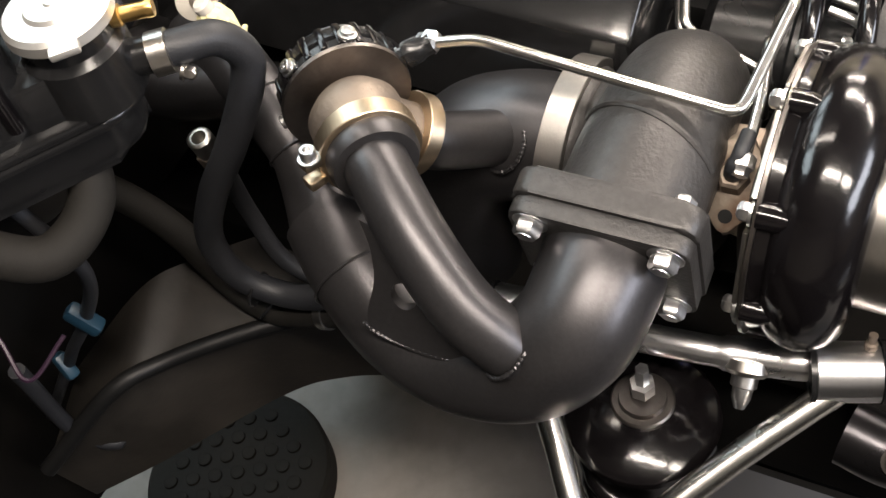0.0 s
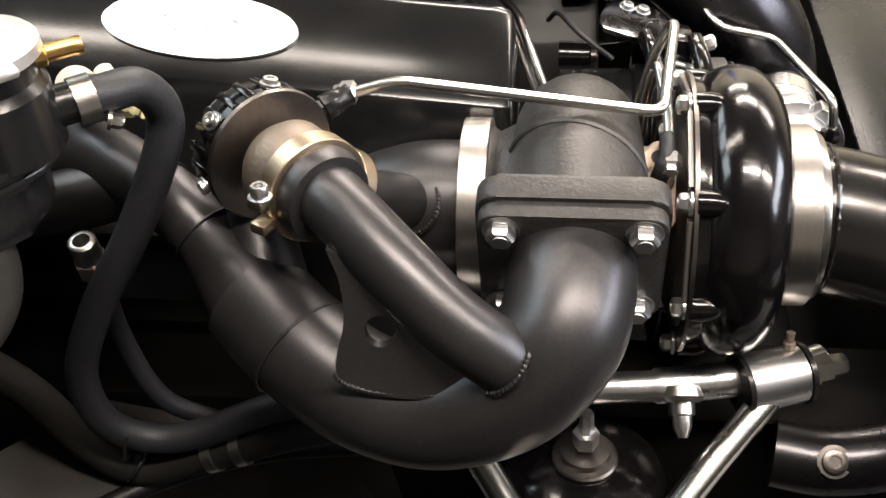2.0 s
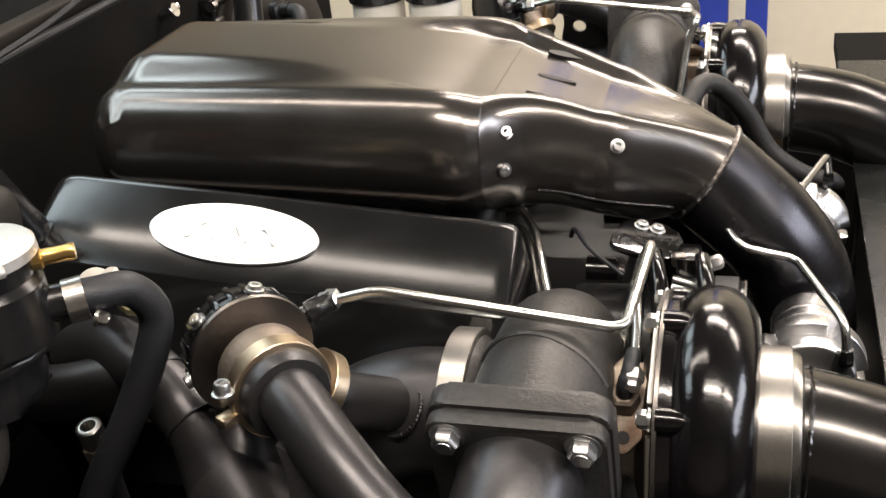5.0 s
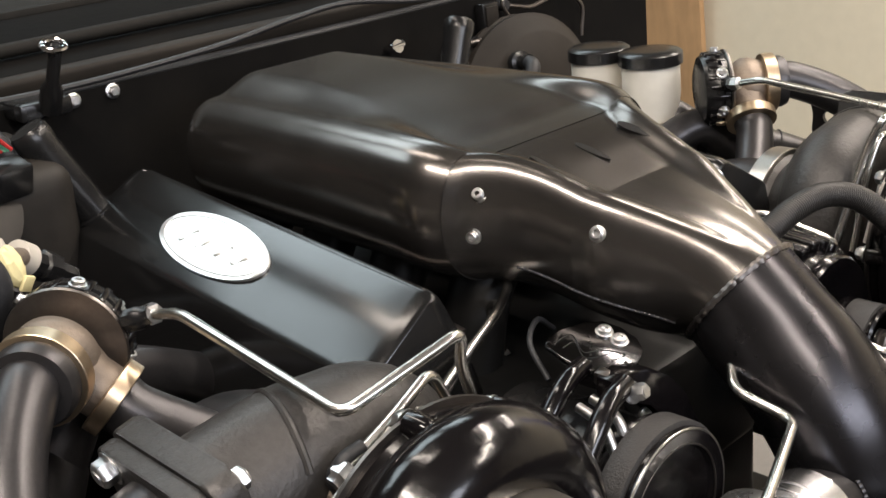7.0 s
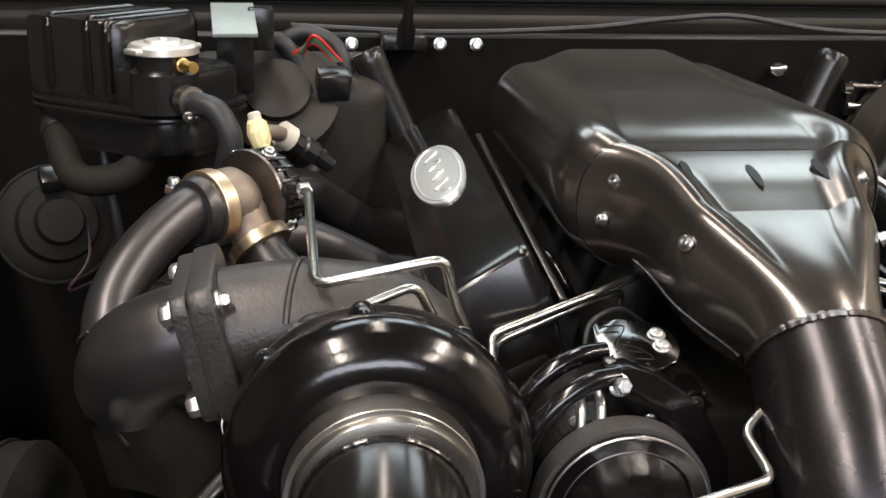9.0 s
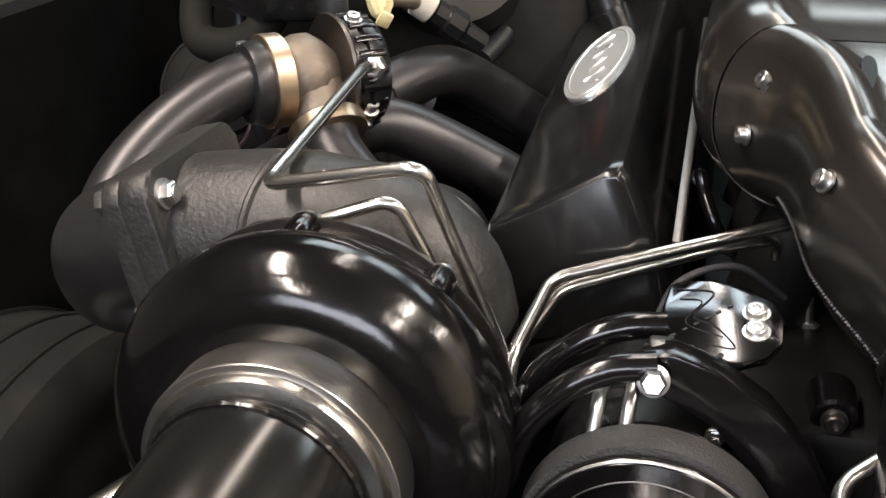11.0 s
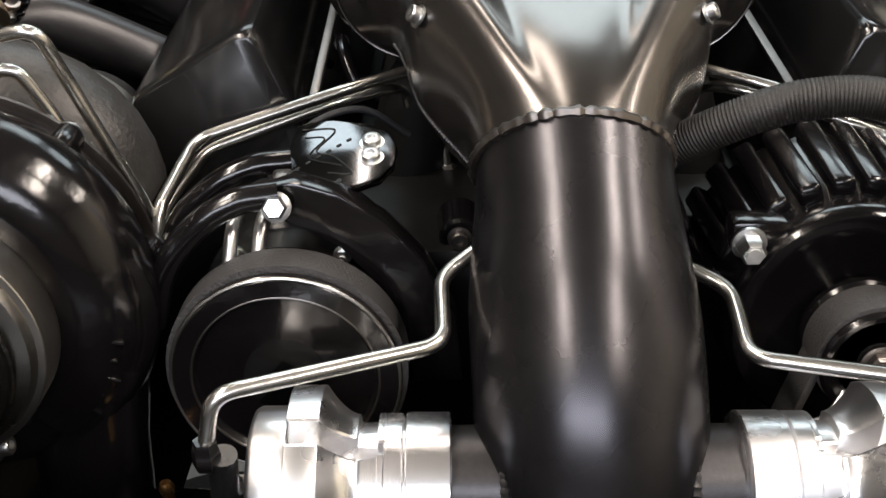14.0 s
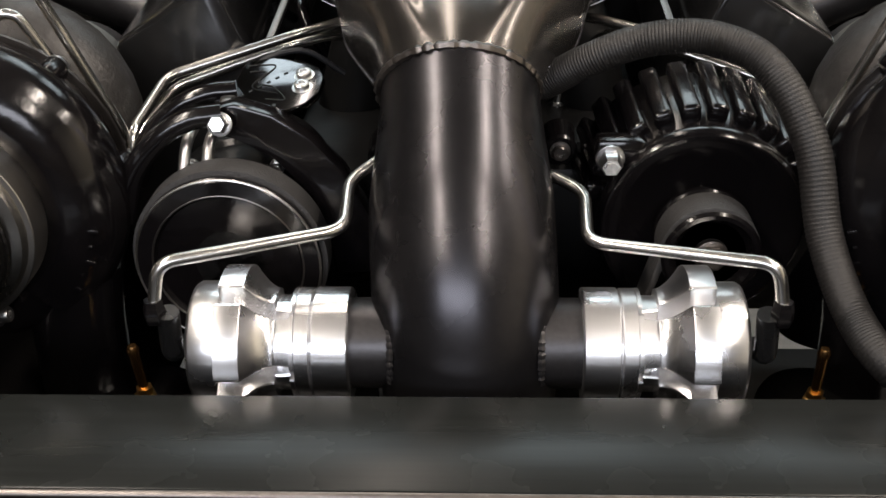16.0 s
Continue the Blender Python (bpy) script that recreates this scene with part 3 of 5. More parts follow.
def steel_clamps():
    vband("turbine_clamp", S(CX, 0.277, CZ), (0, 1, 0), 0.07, 0.022, "bright steel band clamp on the turbine outlet", D(0.3, 0, -1), STEEL)
    vband("compressor_clamp", S(CX, 0.037, CZ), (0, 1, 0), 0.0695, 0.026, "bright steel band clamp on the compressor inlet", D(0.2, 0, -1), STEEL)


def boost_tubes():
    oil_line("signal_tube", SP([(-0.398, 0.36, 0.1935), (-0.394, 0.325, 0.202), (-0.394, 0.142, 0.18), (-0.298, 0.131, 0.202), (-0.291, 0.143, 0.172), (-0.258, 0.155, 0.082), (-0.255, 0.165, 0.04)]), 0.0042,
             "bent stainless signal tube running from the wastegate over the turbine", [(S(-0.397, 0.357, 0.194), D(0, 1, -0.1))])
    oil_line("drain_tube", SP([(-0.4, 0.135, 0.148), (-0.362, 0.136, 0.163), (-0.318, 0.143, 0.178), (-0.299, 0.147, 0.14), (-0.28, 0.15, 0.06)]), 0.004,
             "thin bent stainless oil tube beside the compressor", [(S(-0.4, 0.135, 0.148), D(-0.9, 0, -0.4))])
    oil_line("long_tube", SP([(-0.253, 0.15, 0.06), (-0.253, 0.158, 0.08), (-0.241, 0.226, 0.1), (-0.138, 0.257, 0.1245), (-0.099, 0.28, 0.129), (-0.085, 0.31, 0.12), (-0.075, 0.32, 0.04)]), 0.0042,
             "bent stainless tube passing under the plenum", [(S(-0.075, 0.32, 0.04), (0, 0, -1))])
    oil_line("long_tube", SP([(-0.262, 0.165, 0.05), (-0.253, 0.175, 0.075), (-0.236, 0.232, 0.09), (-0.15, 0.26, 0.113), (-0.116, 0.276, 0.117), (-0.104, 0.3, 0.108), (-0.1, 0.32, 0.06)]), 0.004,
             "bent stainless tube passing under the plenum", [(S(-0.1, 0.32, 0.06), (0, 0, -1))])
    zt = 0.0 if SIDE[0] > 0 else -0.009
    oil_line("blow_off_tube", SP([(-0.192, -0.027, 0.038), (-0.187, -0.024, 0.068), (-0.077, 0.015, 0.071 + zt), (-0.0785, 0.066, 0.082 + zt), (-0.052, 0.085, 0.094 + zt * 1.6), (-0.03, 0.09, 0.05)]), 0.0042,
             "bent stainless tube feeding the blow-off valve", [(S(-0.192, -0.027, 0.03), (0, 0, 1))], nut=GLOSS, fat=1.7)


def valve_cover():
    # cross-section of the tall cover, outboard side to the left; swept along the bank
    t = thing("valve_cover", S(-0.245, 0.5, 0.1), "tall gloss black valve cover with an oval badge", "valve cover", "valve covers")
    sect = [(-0.315, 0.03), (-0.302, 0.08), (-0.29, 0.1175), (-0.2835, 0.1225), (-0.2135, 0.1645), (-0.2045, 0.1655), (-0.199, 0.16), (-0.177, 0.112), (-0.163, 0.06)]
    cx, cz = -0.24, 0.1
    SLOPE = 0.09
    bm = bmesh.new()
    rows = []
    ys = [(0.2565, 0.9), (0.2572, 0.935), (0.2592, 0.963), (0.263, 0.985), (0.268, 0.996), (0.274, 1.0), (0.5, 1.0), (0.69, 1.0), (0.702, 0.99), (0.71, 0.965), (0.714, 0.93), (0.716, 0.88)]
    for y, k in ys:
        rows.append([bm.verts.new(S(cx + (x - cx) * k, y - (0.004 * (0.17 - z) / 0.12 if y < 0.3 else -0.02 * (0.17 - z) / 0.12 if y > 0.6 else 0), cz + (z - cz) * (k if z > cz else 1) + SLOPE * (y - 0.265))) for x, z in sect])
    for a, b in zip(rows, rows[1:]):
        for i in range(len(a) - 1):
            bm.faces.new((a[i], a[i + 1], b[i + 1], b[i]))
    bm.faces.new(rows[0])
    bm.faces.new(rows[-1])
    bmesh.ops.recalc_face_normals(bm, faces=bm.faces)
    edges = [e for e in bm.edges if not e.is_boundary and e.calc_face_angle(0) > 0.45]
    bmesh.ops.bevel(bm, geom=edges, offset=0.0038, segments=3, affect="EDGES", profile=0.5, clamp_overlap=True)
    part("shell", bm, COVER, t, sharp=42)
    part("base_rail", boxy(Matrix.Translation(S(-0.167, 0.5, 0.138)) @ pose(0, 0, 0, 6.6, 0, 0), (0.007, 0.46, 0.004), 0.001), PLATE, t, "bare metal base rail")
    # badge on the sloping top face
    n = D(-0.6, -0.09, 1).normalized()
    c = S(-0.2485, 0.517, 0.167)
    along = Vector((0, 1, SLOPE)).normalized()
    m = Matrix.Translation(c) @ Matrix((along, n.cross(along), n)).transposed().to_4x4()
    def oval(sx, sy):
        return [(sx * math.cos(radians(v)), sy * math.sin(radians(v))) for v in range(0, 360, 6)]
    badge = part("badge", prism(oval(0.084, 0.031), m, 0.005, 0.0012), BADGE, t, "bright oval metal badge")
    bm = bmesh.new()
    pts = [m @ Vector((0.077 * math.cos(radians(v)), 0.0262 * math.sin(radians(v)), 0.0022)) for v in range(0, 361, 6)]
    sweep(bm, pts, 0.0011, 6)
    part("badge_rim", bm, BADGE, badge)
    bm = bmesh.new()
    wave = [m @ Vector((0.058 - 0.0145 * k, (0.009 if k % 2 else -0.008) * (1 - 0.02 * k) * SIDE[0], 0.0016)) for k in range(9)]
    sweep(bm, spline(wave, 7), lambda s: 0.0018 + 0.0007 * math.sin(s * 60), 8)
    part("badge_relief", bm, BADGE, badge)
    for c2 in badge.children:
        c2.matrix_parent_inverse = Matrix()
    own(t)
    t = thing("oil_filler_tube", S(-0.29, 0.73, 0.23), "black breather tube with a chrome top", "breather tube", "breather tubes")
    part("tube", turned(S(-0.262, 0.722, 0.165), D(-0.42, 0.12, 0.9), [(0, 0.024), (0.006, 0.024), (0.007, 0.0195), (0.09, 0.0195), (0.1, 0.021), (0.112, 0.021), (0.116, 0.018)], 28), PLASTIC, t)
    part("top_ring", ring_of(S(-0.262, 0.722, 0.165) + D(-0.42, 0.12, 0.9).normalized() * 0.113, D(-0.42, 0.12, 0.9), 0.0165, 0.002), CHROME, t, "chrome rim")
    own(t)
    t = thing("cylinder_head", S(-0.22, 0.5, 0.0), "black painted cylinder head and block side", "cylinder head", "cylinder heads")
    part("casting", boxy(Matrix.Translation(S(-0.225, 0.5, -0.03)) @ pose(0, 0, 0, 0, -25 * SIDE[0], 0), (0.16, 0.5, 0.15), 0.008), BAY, t)
    for k in range(4):
        y = 0.3 + 0.125 * k
        part("exhaust_port", boxy(Matrix.Translation(S(-0.3, y, 0.0)) @ pose(0, 0, 0, 0, -25 * SIDE[0], 0), (0.02, 0.07, 0.06), 0.006), CAST, t, "rough cast exhaust port flange")
        for q in (-0.045, 0.045):
            part("port_bolt", hexbolt(S(-0.304, y + q, 0.012), D(-0.9, 0, 0.42), 0.007, 0.008), PLATE, t)
    own(t)


def blow_off_valve():
    t = thing("blow_off_valve", S(0, 0, -0.004), "polished aluminium blow-off valve on the charge pipe", "blow-off valve", "blow-off valves")
    z0 = -0.004
    part("mount_ring", turned(S(-0.077, 0, z0), D(-1, 0, 0), [(0, 0.034), (0, 0.037), (0.001, 0.038), (0.0235, 0.038), (0.0243, 0.037), (0.0245, 0.034)], 64), ALLOY, t)
    bm = bmesh.new()
    lathe(bm, S(-0.1012, 0, z0), D(-1, 0, 0), [(0, 0.034), (0.0012, 0.034), (0.0014, 0.0365), (0.002, 0.0375), (0.011, 0.0375), (0.0115, 0.036), (0.0118, 0.028), (0.014, 0.0225), (0.04, 0.0225), (0.05, 0.028), (0.062, 0.03)], 64)
    part("body", bm, ALLOY, t)
    part("head", turned(S(-0.1625, 0, z0), D(-1, 0, 0), [(0, 0.034), (0.0002, 0.041), (0.001, 0.042), (0.0175, 0.042), (0.02, 0.0405), (0.0208, 0.0385), (0.021, 0.02)], 64), ALLOY, t)
    for k in range(5):
        a = radians(72 * k + 148)
        d = Vector((0, math.cos(a), math.sin(a)))
        side = Vector((0, -math.sin(a), math.cos(a)))
        bm = bmesh.new()
        prof = [(-0.1126, 0.02, 0.037, 0.0185), (-0.113, 0.02, 0.0376, 0.019), (-0.1155, 0.02, 0.0376, 0.019), (-0.116, 0.02, 0.0325, 0.0165), (-0.126, 0.02, 0.0325, 0.0155), (-0.1266, 0.02, 0.037, 0.0155)]
        prof += [(-0.1266 - 0.0184 * q / 10, 0.02, 0.037 + 0.016 * (q / 10) ** 1.7, 0.0155 + 0.0095 * (q / 10) ** 1.5) for q in range(1, 11)]
        prof += [(-0.1454, 0.02, 0.0532, 0.0252), (-0.1616, 0.02, 0.0532, 0.0252), (-0.162, 0.02, 0.0528, 0.0248)]
        rows = []
        for x, r0, r1, w in prof:
            arc = [(q, (r1 * r1 - (w * q) ** 2) ** 0.5) for q in (-0.96, -0.64, -0.32, 0, 0.32, 0.64, 0.96)]
            rows.append([bm.verts.new(S(x, 0, z0) + d * r + side * w * q) for q, r in [(-0.7, r0), (-1, arc[0][1] - 0.0014)] + arc + [(1, arc[0][1] - 0.0014), (0.7, r0)]])
        for p, q in zip(rows, rows[1:]):
            for i in range(11):
                bm.faces.new((p[i], p[(i + 1) % 11], q[(i + 1) % 11], q[i]))
        bm.faces.new(rows[0])
        bm.faces.new(rows[-1])
        bmesh.ops.recalc_face_normals(bm, faces=bm.faces)
        part("rib", bm, ALLOY, t, sharp=28)
    part("vacuum_nipple", turned(S(-0.1835, 0, z0), D(-1, 0, 0), [(0, 0.008), (0.006, 0.008), (0.007, 0.005), (0.016, 0.005)], 6), STEEL, t)
    part("elbow_fitting", swept(bent([S(-0.195, -0.002, z0), S(-0.197, -0.018, z0 + 0.002), S(-0.193, -0.027, z0 + 0.04)], 0.012), 0.0075, 14), PLASTIC, t, "black elbow fitting")
    own(t)
    t.scale = (0.955, 0.955, 0.955)


def one_bank():
    turbocharger()
    steel_clamps()
    inlet_tube()
    wastegate()
    manifold()
    boost_tubes()
    valve_cover()
    blow_off_valve()


for SIDE[0] in (1, -1):
    one_bank()
SIDE[0] = 1


# ---- plenum and charge pipe ----
def plenum():
    t = thing("intake_plenum", (0, 0.5, 0.2), "satin black sheet metal intake plenum narrowing to a round neck", "intake plenum")
    X0 = -0.006
    # y, half width, roll crest offset, roll crest height, plate height, bottom, roundness; box, shoulder piece and nose
    box = [(0.6, 0.156, 0.11, 0.264, 0.2785, 0.135, 0), (0.5, 0.158, 0.112, 0.264, 0.2705, 0.135, 0), (0.42, 0.16, 0.114, 0.263, 0.2605, 0.134, 0),
           (0.37, 0.161, 0.115, 0.262, 0.253, 0.133, 0), (0.34, 0.161, 0.115, 0.26, 0.2463, 0.132, 0), (0.32, 0.157, 0.112, 0.256, 0.244, 0.131, 0), (0.303, 0.147, 0.105, 0.2505, 0.242, 0.13, 0)]
    shoulder = [(0.303, 0.1455, 0.104, 0.2505, 0.2415, 0.13, 0), (0.29, 0.13, 0.095, 0.2495, 0.239, 0.129, 0), (0.27, 0.115, 0.085, 0.246, 0.2345, 0.126, 0),
                (0.25, 0.1055, 0.078, 0.2405, 0.229, 0.122, 0), (0.23, 0.0995, 0.0735, 0.234, 0.222, 0.117, 0), (0.205, 0.095, 0.069, 0.2245, 0.213, 0.109, 0.03)]
    nose = [(0.205, 0.095, 0.069, 0.2245, 0.213, 0.109, 0.03), (0.185, 0.09, 0.063, 0.219, 0.2085, 0.103, 0.07), (0.16, 0.0785, 0.052, 0.209, 0.2015, 0.094, 0.2),
            (0.135, 0.0665, 0.039, 0.1985, 0.1935, 0.085, 0.5), (0.108, 0.0545, 0.02, 0.1845, 0.1845, 0.0755, 1.0)]

    def outline(row):
        y, w, xr, zr, zp, zb, c = row
        zm = zb + (zr - zb) * 0.5
        bl = 0.026 + 0.03 * min(1, max(0, (y - 0.36) / 0.14)) if xr > 0.06 else xr * 0.43
        pts = [((xr - bl) * i / 8, zp) for i in range(8)]
        for i in range(10):
            u = i / 10
            pts.append((xr - bl + bl * u, zp + (zr - zp) * u * u * (3 - 2 * u)))
        for i in range(14):
            a = radians(90 * i / 14)
            pts.append((xr + (w - xr) * math.sin(a) ** 0.94, zm + (zr - zm) * math.cos(a) ** 0.94))
        xb = w * 0.6
        for i in range(13):
            a = radians(90 * i / 12)
            pts.append((xb + (w - xb) * math.cos(a), zm - (zm - zb) * math.sin(a)))
        pts += [(xb * (1 - i / 4), zb) for i in range(1, 5)]
        zc = (max(zr, zp) + zb) / 2
        rad = (max(zr, zp) - zb) / 2
        th = radians(37) * c
        half = []
        for x, z in pts:
            a = math.atan2(z - zc, x)
            x, z = x * (1 - c) + rad * math.cos(a) * c, z * (1 - c) + (zc + rad * math.sin(a)) * c
            half.append((x, y - math.sin(th) * (z - zc), zc + math.cos(th) * (z - zc)))
        ring = [Vector((X0 + x, yy, z)) for x, yy, z in half]
        return ring + [Vector((X0 - x, yy, z)) for x, yy, z in half[-2:0:-1]]

    def skin(rows, cap):
        bm = bmesh.new()
        rings = [[bm.verts.new(p) for p in outline(r)] for r in rows]
        n = len(rings[0])
        for a, b in zip(rings, rings[1:]):
            for i in range(n):
                bm.faces.new((a[i], a[(i + 1) % n], b[(i + 1) % n], b[i]))
        if cap:
            bm.faces.new(rings[0])
        return bm

    # the rounded rear end
    rear = []
    for k in range(13):
        a = radians(90 * k / 12)
        s = math.sin(a)
        rear.append((0.72 - 0.04 + 0.04 * math.cos(a), 0.12 + 0.035 * s, 0.088 + 0.021 * s, 0.232 + 0.032 * s, 0.24 + 0.041 * s, 0.154 - 0.019 * s, 0))
    part("shell", skin(rear + curve_rows([rear[-1]] + box, 7), True), PLENUM, t, sharp=60)
    part("shoulder_piece", skin(curve_rows(shoulder, 7), False), PLENUM, t, sharp=60)
    part("nose_piece", skin(curve_rows(nose, 8), False), PLENUM, t, sharp=60)
    seam = outline(box[-1])
    part("seam", sweep(bmesh.new(), seam[22:-21], 0.0007, 6), PLENUM, t)
    # beaded weld along the lower edges of the nose
    low = [outline(r) for r in curve_rows(shoulder, 7)[18:] + curve_rows(nose, 8)[1:-4]]
    for i in (36, len(low[0]) - 36):
        path = spline([r[i] for r in low], 4)
        part("weld_bead", sweep(bmesh.new(), path, lambda s: 0.0012 + 0.0005 * math.sin(s * len(path) * 1.9), 6), CERAMIC, t)
    for sx in (-1, 1):
        for y, x, z, nx, nz in ((0.283, 0.117, 0.219, 0.8, 0.6), (0.285, 0.126, 0.184, 1, 0.05), (0.183, 0.0855, 0.193, 0.85, 0.5)):
            part("socket_bolt", capbolt((X0 + sx * x, y, z), (sx * nx, -0.3, nz), 0.0052, 0.0055), ZINC, t, "stainless socket head bolt")
    tear = [(0.0058 * math.sin(radians(v)) * (1 - 0.45 * (1 - math.cos(radians(v))) * 0.5), 0.02 * math.cos(radians(v))) for v in range(0, 360, 15)]
    for x in (-0.063, 0.0, 0.063):
        m = Matrix.Translation((X0 + x, 0.254, 0.2283 if x == 0 else 0.2328)) @ pose(0, 0, 0, 15, 14 if x < 0 else (-14 if x > 0 else 0), 0)
        part("vent_slot", prism(tear, m, 0.0052, 0), BAY, t, "dark slit in the nose")
    own(t)
    t = thing("charge_pipe", (X0, 0.02, 0.0), "dark grey welded charge pipe curving down from the plenum", "charge pipe")
    pts = spline([(X0 + 0.001, 0.109, 0.132), (X0 + 0.002, 0.08, 0.105), (X0 + 0.003, 0.045, 0.07), (X0 + 0.005, 0.013, 0.02), (X0 + 0.006, 0.001, -0.04), (X0 + 0.006, -0.002, -0.12), (X0 + 0.006, -0.002, -0.3)], 9)
    bm = swept(pts, 0.0535, 56)
    for v in bm.verts:
        k = min(1, max(0, (0.135 - v.co.z) / 0.07)) * min(1, max(0, (v.co.z + 0.13) / 0.14))
        v.co.x = X0 + 0.004 + (v.co.x - X0 - 0.004) * (1 + 0.14 * k * k * (3 - 2 * k))
    part("tube", bm, INLET, t)
    beads("weld_bead", (X0, 0.106, 0.129), (0, 0.8, 0.6), 0.0543, 0.0036, t, PLATE)
    for sx in (-1, 1):
        part("side_stub", turned((sx * 0.036, 0.0, -0.004), (sx, 0, 0), [(0, 0.0295), (0.0375, 0.0295), (0.038, 0.027)], 40), CERAMIC, t, "black welded side stub")
        beads("weld_bead", (sx * 0.0475, 0.0, -0.004), (sx, 0.0, 0), 0.0298, 0.0028, t, CERAMIC)
    own(t)
    t = thing("intake_manifold", (0, 0.5, 0.05), "black intake manifold runners below the plenum", "intake manifold")
    for sx in (-1, 1):
        for k in range(4):
            y = 0.33 + 0.115 * k
            part("runner", swept(spline([(sx * 0.06, y, 0.14), (sx * 0.09, y, 0.1), (sx * 0.11, y, 0.03), (sx * 0.13, y, -0.02)], 5), 0.03, 20), BAY, t)
    part("valley", boxy(pose(0, 0.48, -0.03), (0.3, 0.6, 0.14), 0.01), BAY, t)
    own(t)


plenum()


# ---- front accessories ----
def pulley(bm_parent, at, r, width, material, ribs=6):
    prof = [(0, r - 0.012), (0, r), (0.003, r)]
    for k in range(ribs):
        y = 0.004 + (width - 0.008) * k / ribs
        prof += [(y, r - 0.001), (y + (width - 0.008) / ribs * 0.5, r - 0.004)]
    prof += [(width - 0.003, r), (width, r), (width, r - 0.012)]
    return prof


def air_compressor():
    c = Vector((-0.166, 0.06, 0.02))
    t = thing("air_conditioning_compressor", c, "black air conditioning compressor with belt pulley and billet bracket", "compressor")
    part("pulley_rim", turned(c, (0, 1, 0), [(0.004, 0.05), (0.0, 0.053), (0.0, 0.063), (0.002, 0.0655), (0.005, 0.0655), (0.006, 0.064), (0.03, 0.064), (0.032, 0.0655), (0.036, 0.0655), (0.036, 0.05)], 72), GLOSS, t, "gloss black pulley rim")
    part("rim_edge", ring_of(c + Vector((0, 0.001, 0)), (0, 1, 0), 0.0642, 0.0011, 90), STEEL, t, "bright pulley edge")
    part("inner_edge", ring_of(c + Vector((0, 0.0005, 0)), (0, 1, 0), 0.0528, 0.0008, 80), PLATE, t, "thin bright inner edge")
    part("drive_belt", turned(c + Vector((0, 0.0065, 0)), (0, 1, 0), [(0, 0.0635), (0.001, 0.0685), (0.022, 0.0685), (0.023, 0.0635)], 72), BELT, t, "ribbed rubber belt")
    bm = bmesh.new()
    lathe(bm, c, (0, 1, 0), [(0.012, 0.052), (0.01, 0.03), (0.004, 0.024), (0.004, 0.01)], 40)
    for k in range(3):
        a = radians(90 + 120 * k)
        d = Vector((math.cos(a), 0, math.sin(a)))
        block(bm, Matrix.Translation(c + Vector((0, 0.009, 0)) + d * 0.034) @ pose(0, 0, 0, 0, -math.degrees(a), 0), (0.04, 0.006, 0.016), 0.002)
    part("clutch_plate", bm, PLASTIC, t)
    for k in range(3):
        a = radians(30 + 120 * k)
        part("clutch_rivet", capbolt(c + Vector((math.cos(a) * 0.042, 0.01, math.sin(a) * 0.042)), (0, -1, 0), 0.005, 0.004), ZINC, t)
    part("body", turned(c + Vector((0, 0.037, 0)), (0, 1, 0), [(0, 0.05), (0.008, 0.058), (0.04, 0.058), (0.043, 0.062), (0.052, 0.062), (0.055, 0.058), (0.12, 0.056), (0.13, 0.045)], 48), PLASTIC, t)
    for k in (0, 2):
        a = radians(60 + 30 * k)
        p = c + Vector((math.cos(a) * 0.061, 0.05, math.sin(a) * 0.061))
        part("body_bolt", hexbolt(p, (0, -1, 0), 0.0042, 0.006), ZINC, t)
    # bracket arms with the flat plate on top
    part("bracket_arm", swept(spline([(-0.246, 0.132, 0.05), (-0.232, 0.132, 0.085), (-0.21, 0.134, 0.107), (-0.188, 0.138, 0.1165), (-0.166, 0.142, 0.118)], 8), 0.0078, 16), GLOSS, t, "gloss black bracket arm")
    part("bracket_arm", swept(spline([(-0.245, 0.09, 0.04), (-0.234, 0.09, 0.075), (-0.214, 0.092, 0.1), (-0.192, 0.096, 0.113), (-0.168, 0.1, 0.116)], 8), 0.008, 16), GLOSS, t, "gloss black bracket arm")
    web = [(-0.176, 0.119), (-0.16, 0.122), (-0.135, 0.114), (-0.11, 0.097), (-0.088, 0.072), (-0.07, 0.036), (-0.066, -0.01), (-0.098, -0.01), (-0.1, 0.03), (-0.115, 0.062), (-0.135, 0.085), (-0.158, 0.098), (-0.178, 0.102)]
    part("bracket_web", prism(web, Matrix.Translation((0, 0.112, 0)) @ pose(0, 0, 0, 90, 0, 0), 0.02, 0.0025), GLOSS, t, "curved gloss black bracket web")
    part("lug_block", boxy(pose(-0.168, 0.12, 0.115, 0, 0, 6), (0.012, 0.014, 0.012), 0.003), PLATE, t, "small bare metal lug")
    m = Matrix.Translation((-0.14, 0.15, 0.117)) @ pose(0, 0, 0, 15, -4, 0)
    edge = [(-0.026, 0.031), (-0.029, 0.012), (-0.028, -0.013), (-0.022, -0.021), (-0.006, -0.029), (0.012, -0.032), (0.026, -0.026), (0.034, -0.014), (0.036, 0.004), (0.031, 0.019), (0.018, 0.029), (-0.004, 0.034), (-0.018, 0.035)]
    plate = part("bracket_plate", prism(edge, m, 0.006, 0.0015), MIRROR, t, "polished dark bracket plate with engraved marks")
    bm = bmesh.new()
    sweep(bm, spline([m @ Vector(p) for p in ((-0.022, 0.026, 0.0032), (-0.002, 0.024, 0.0032), (-0.012, 0.004, 0.0032), (0.0, -0.004, 0.0032), (0.01, -0.02, 0.0032), (-0.004, -0.018, 0.0032))], 8), 0.0005, 6)
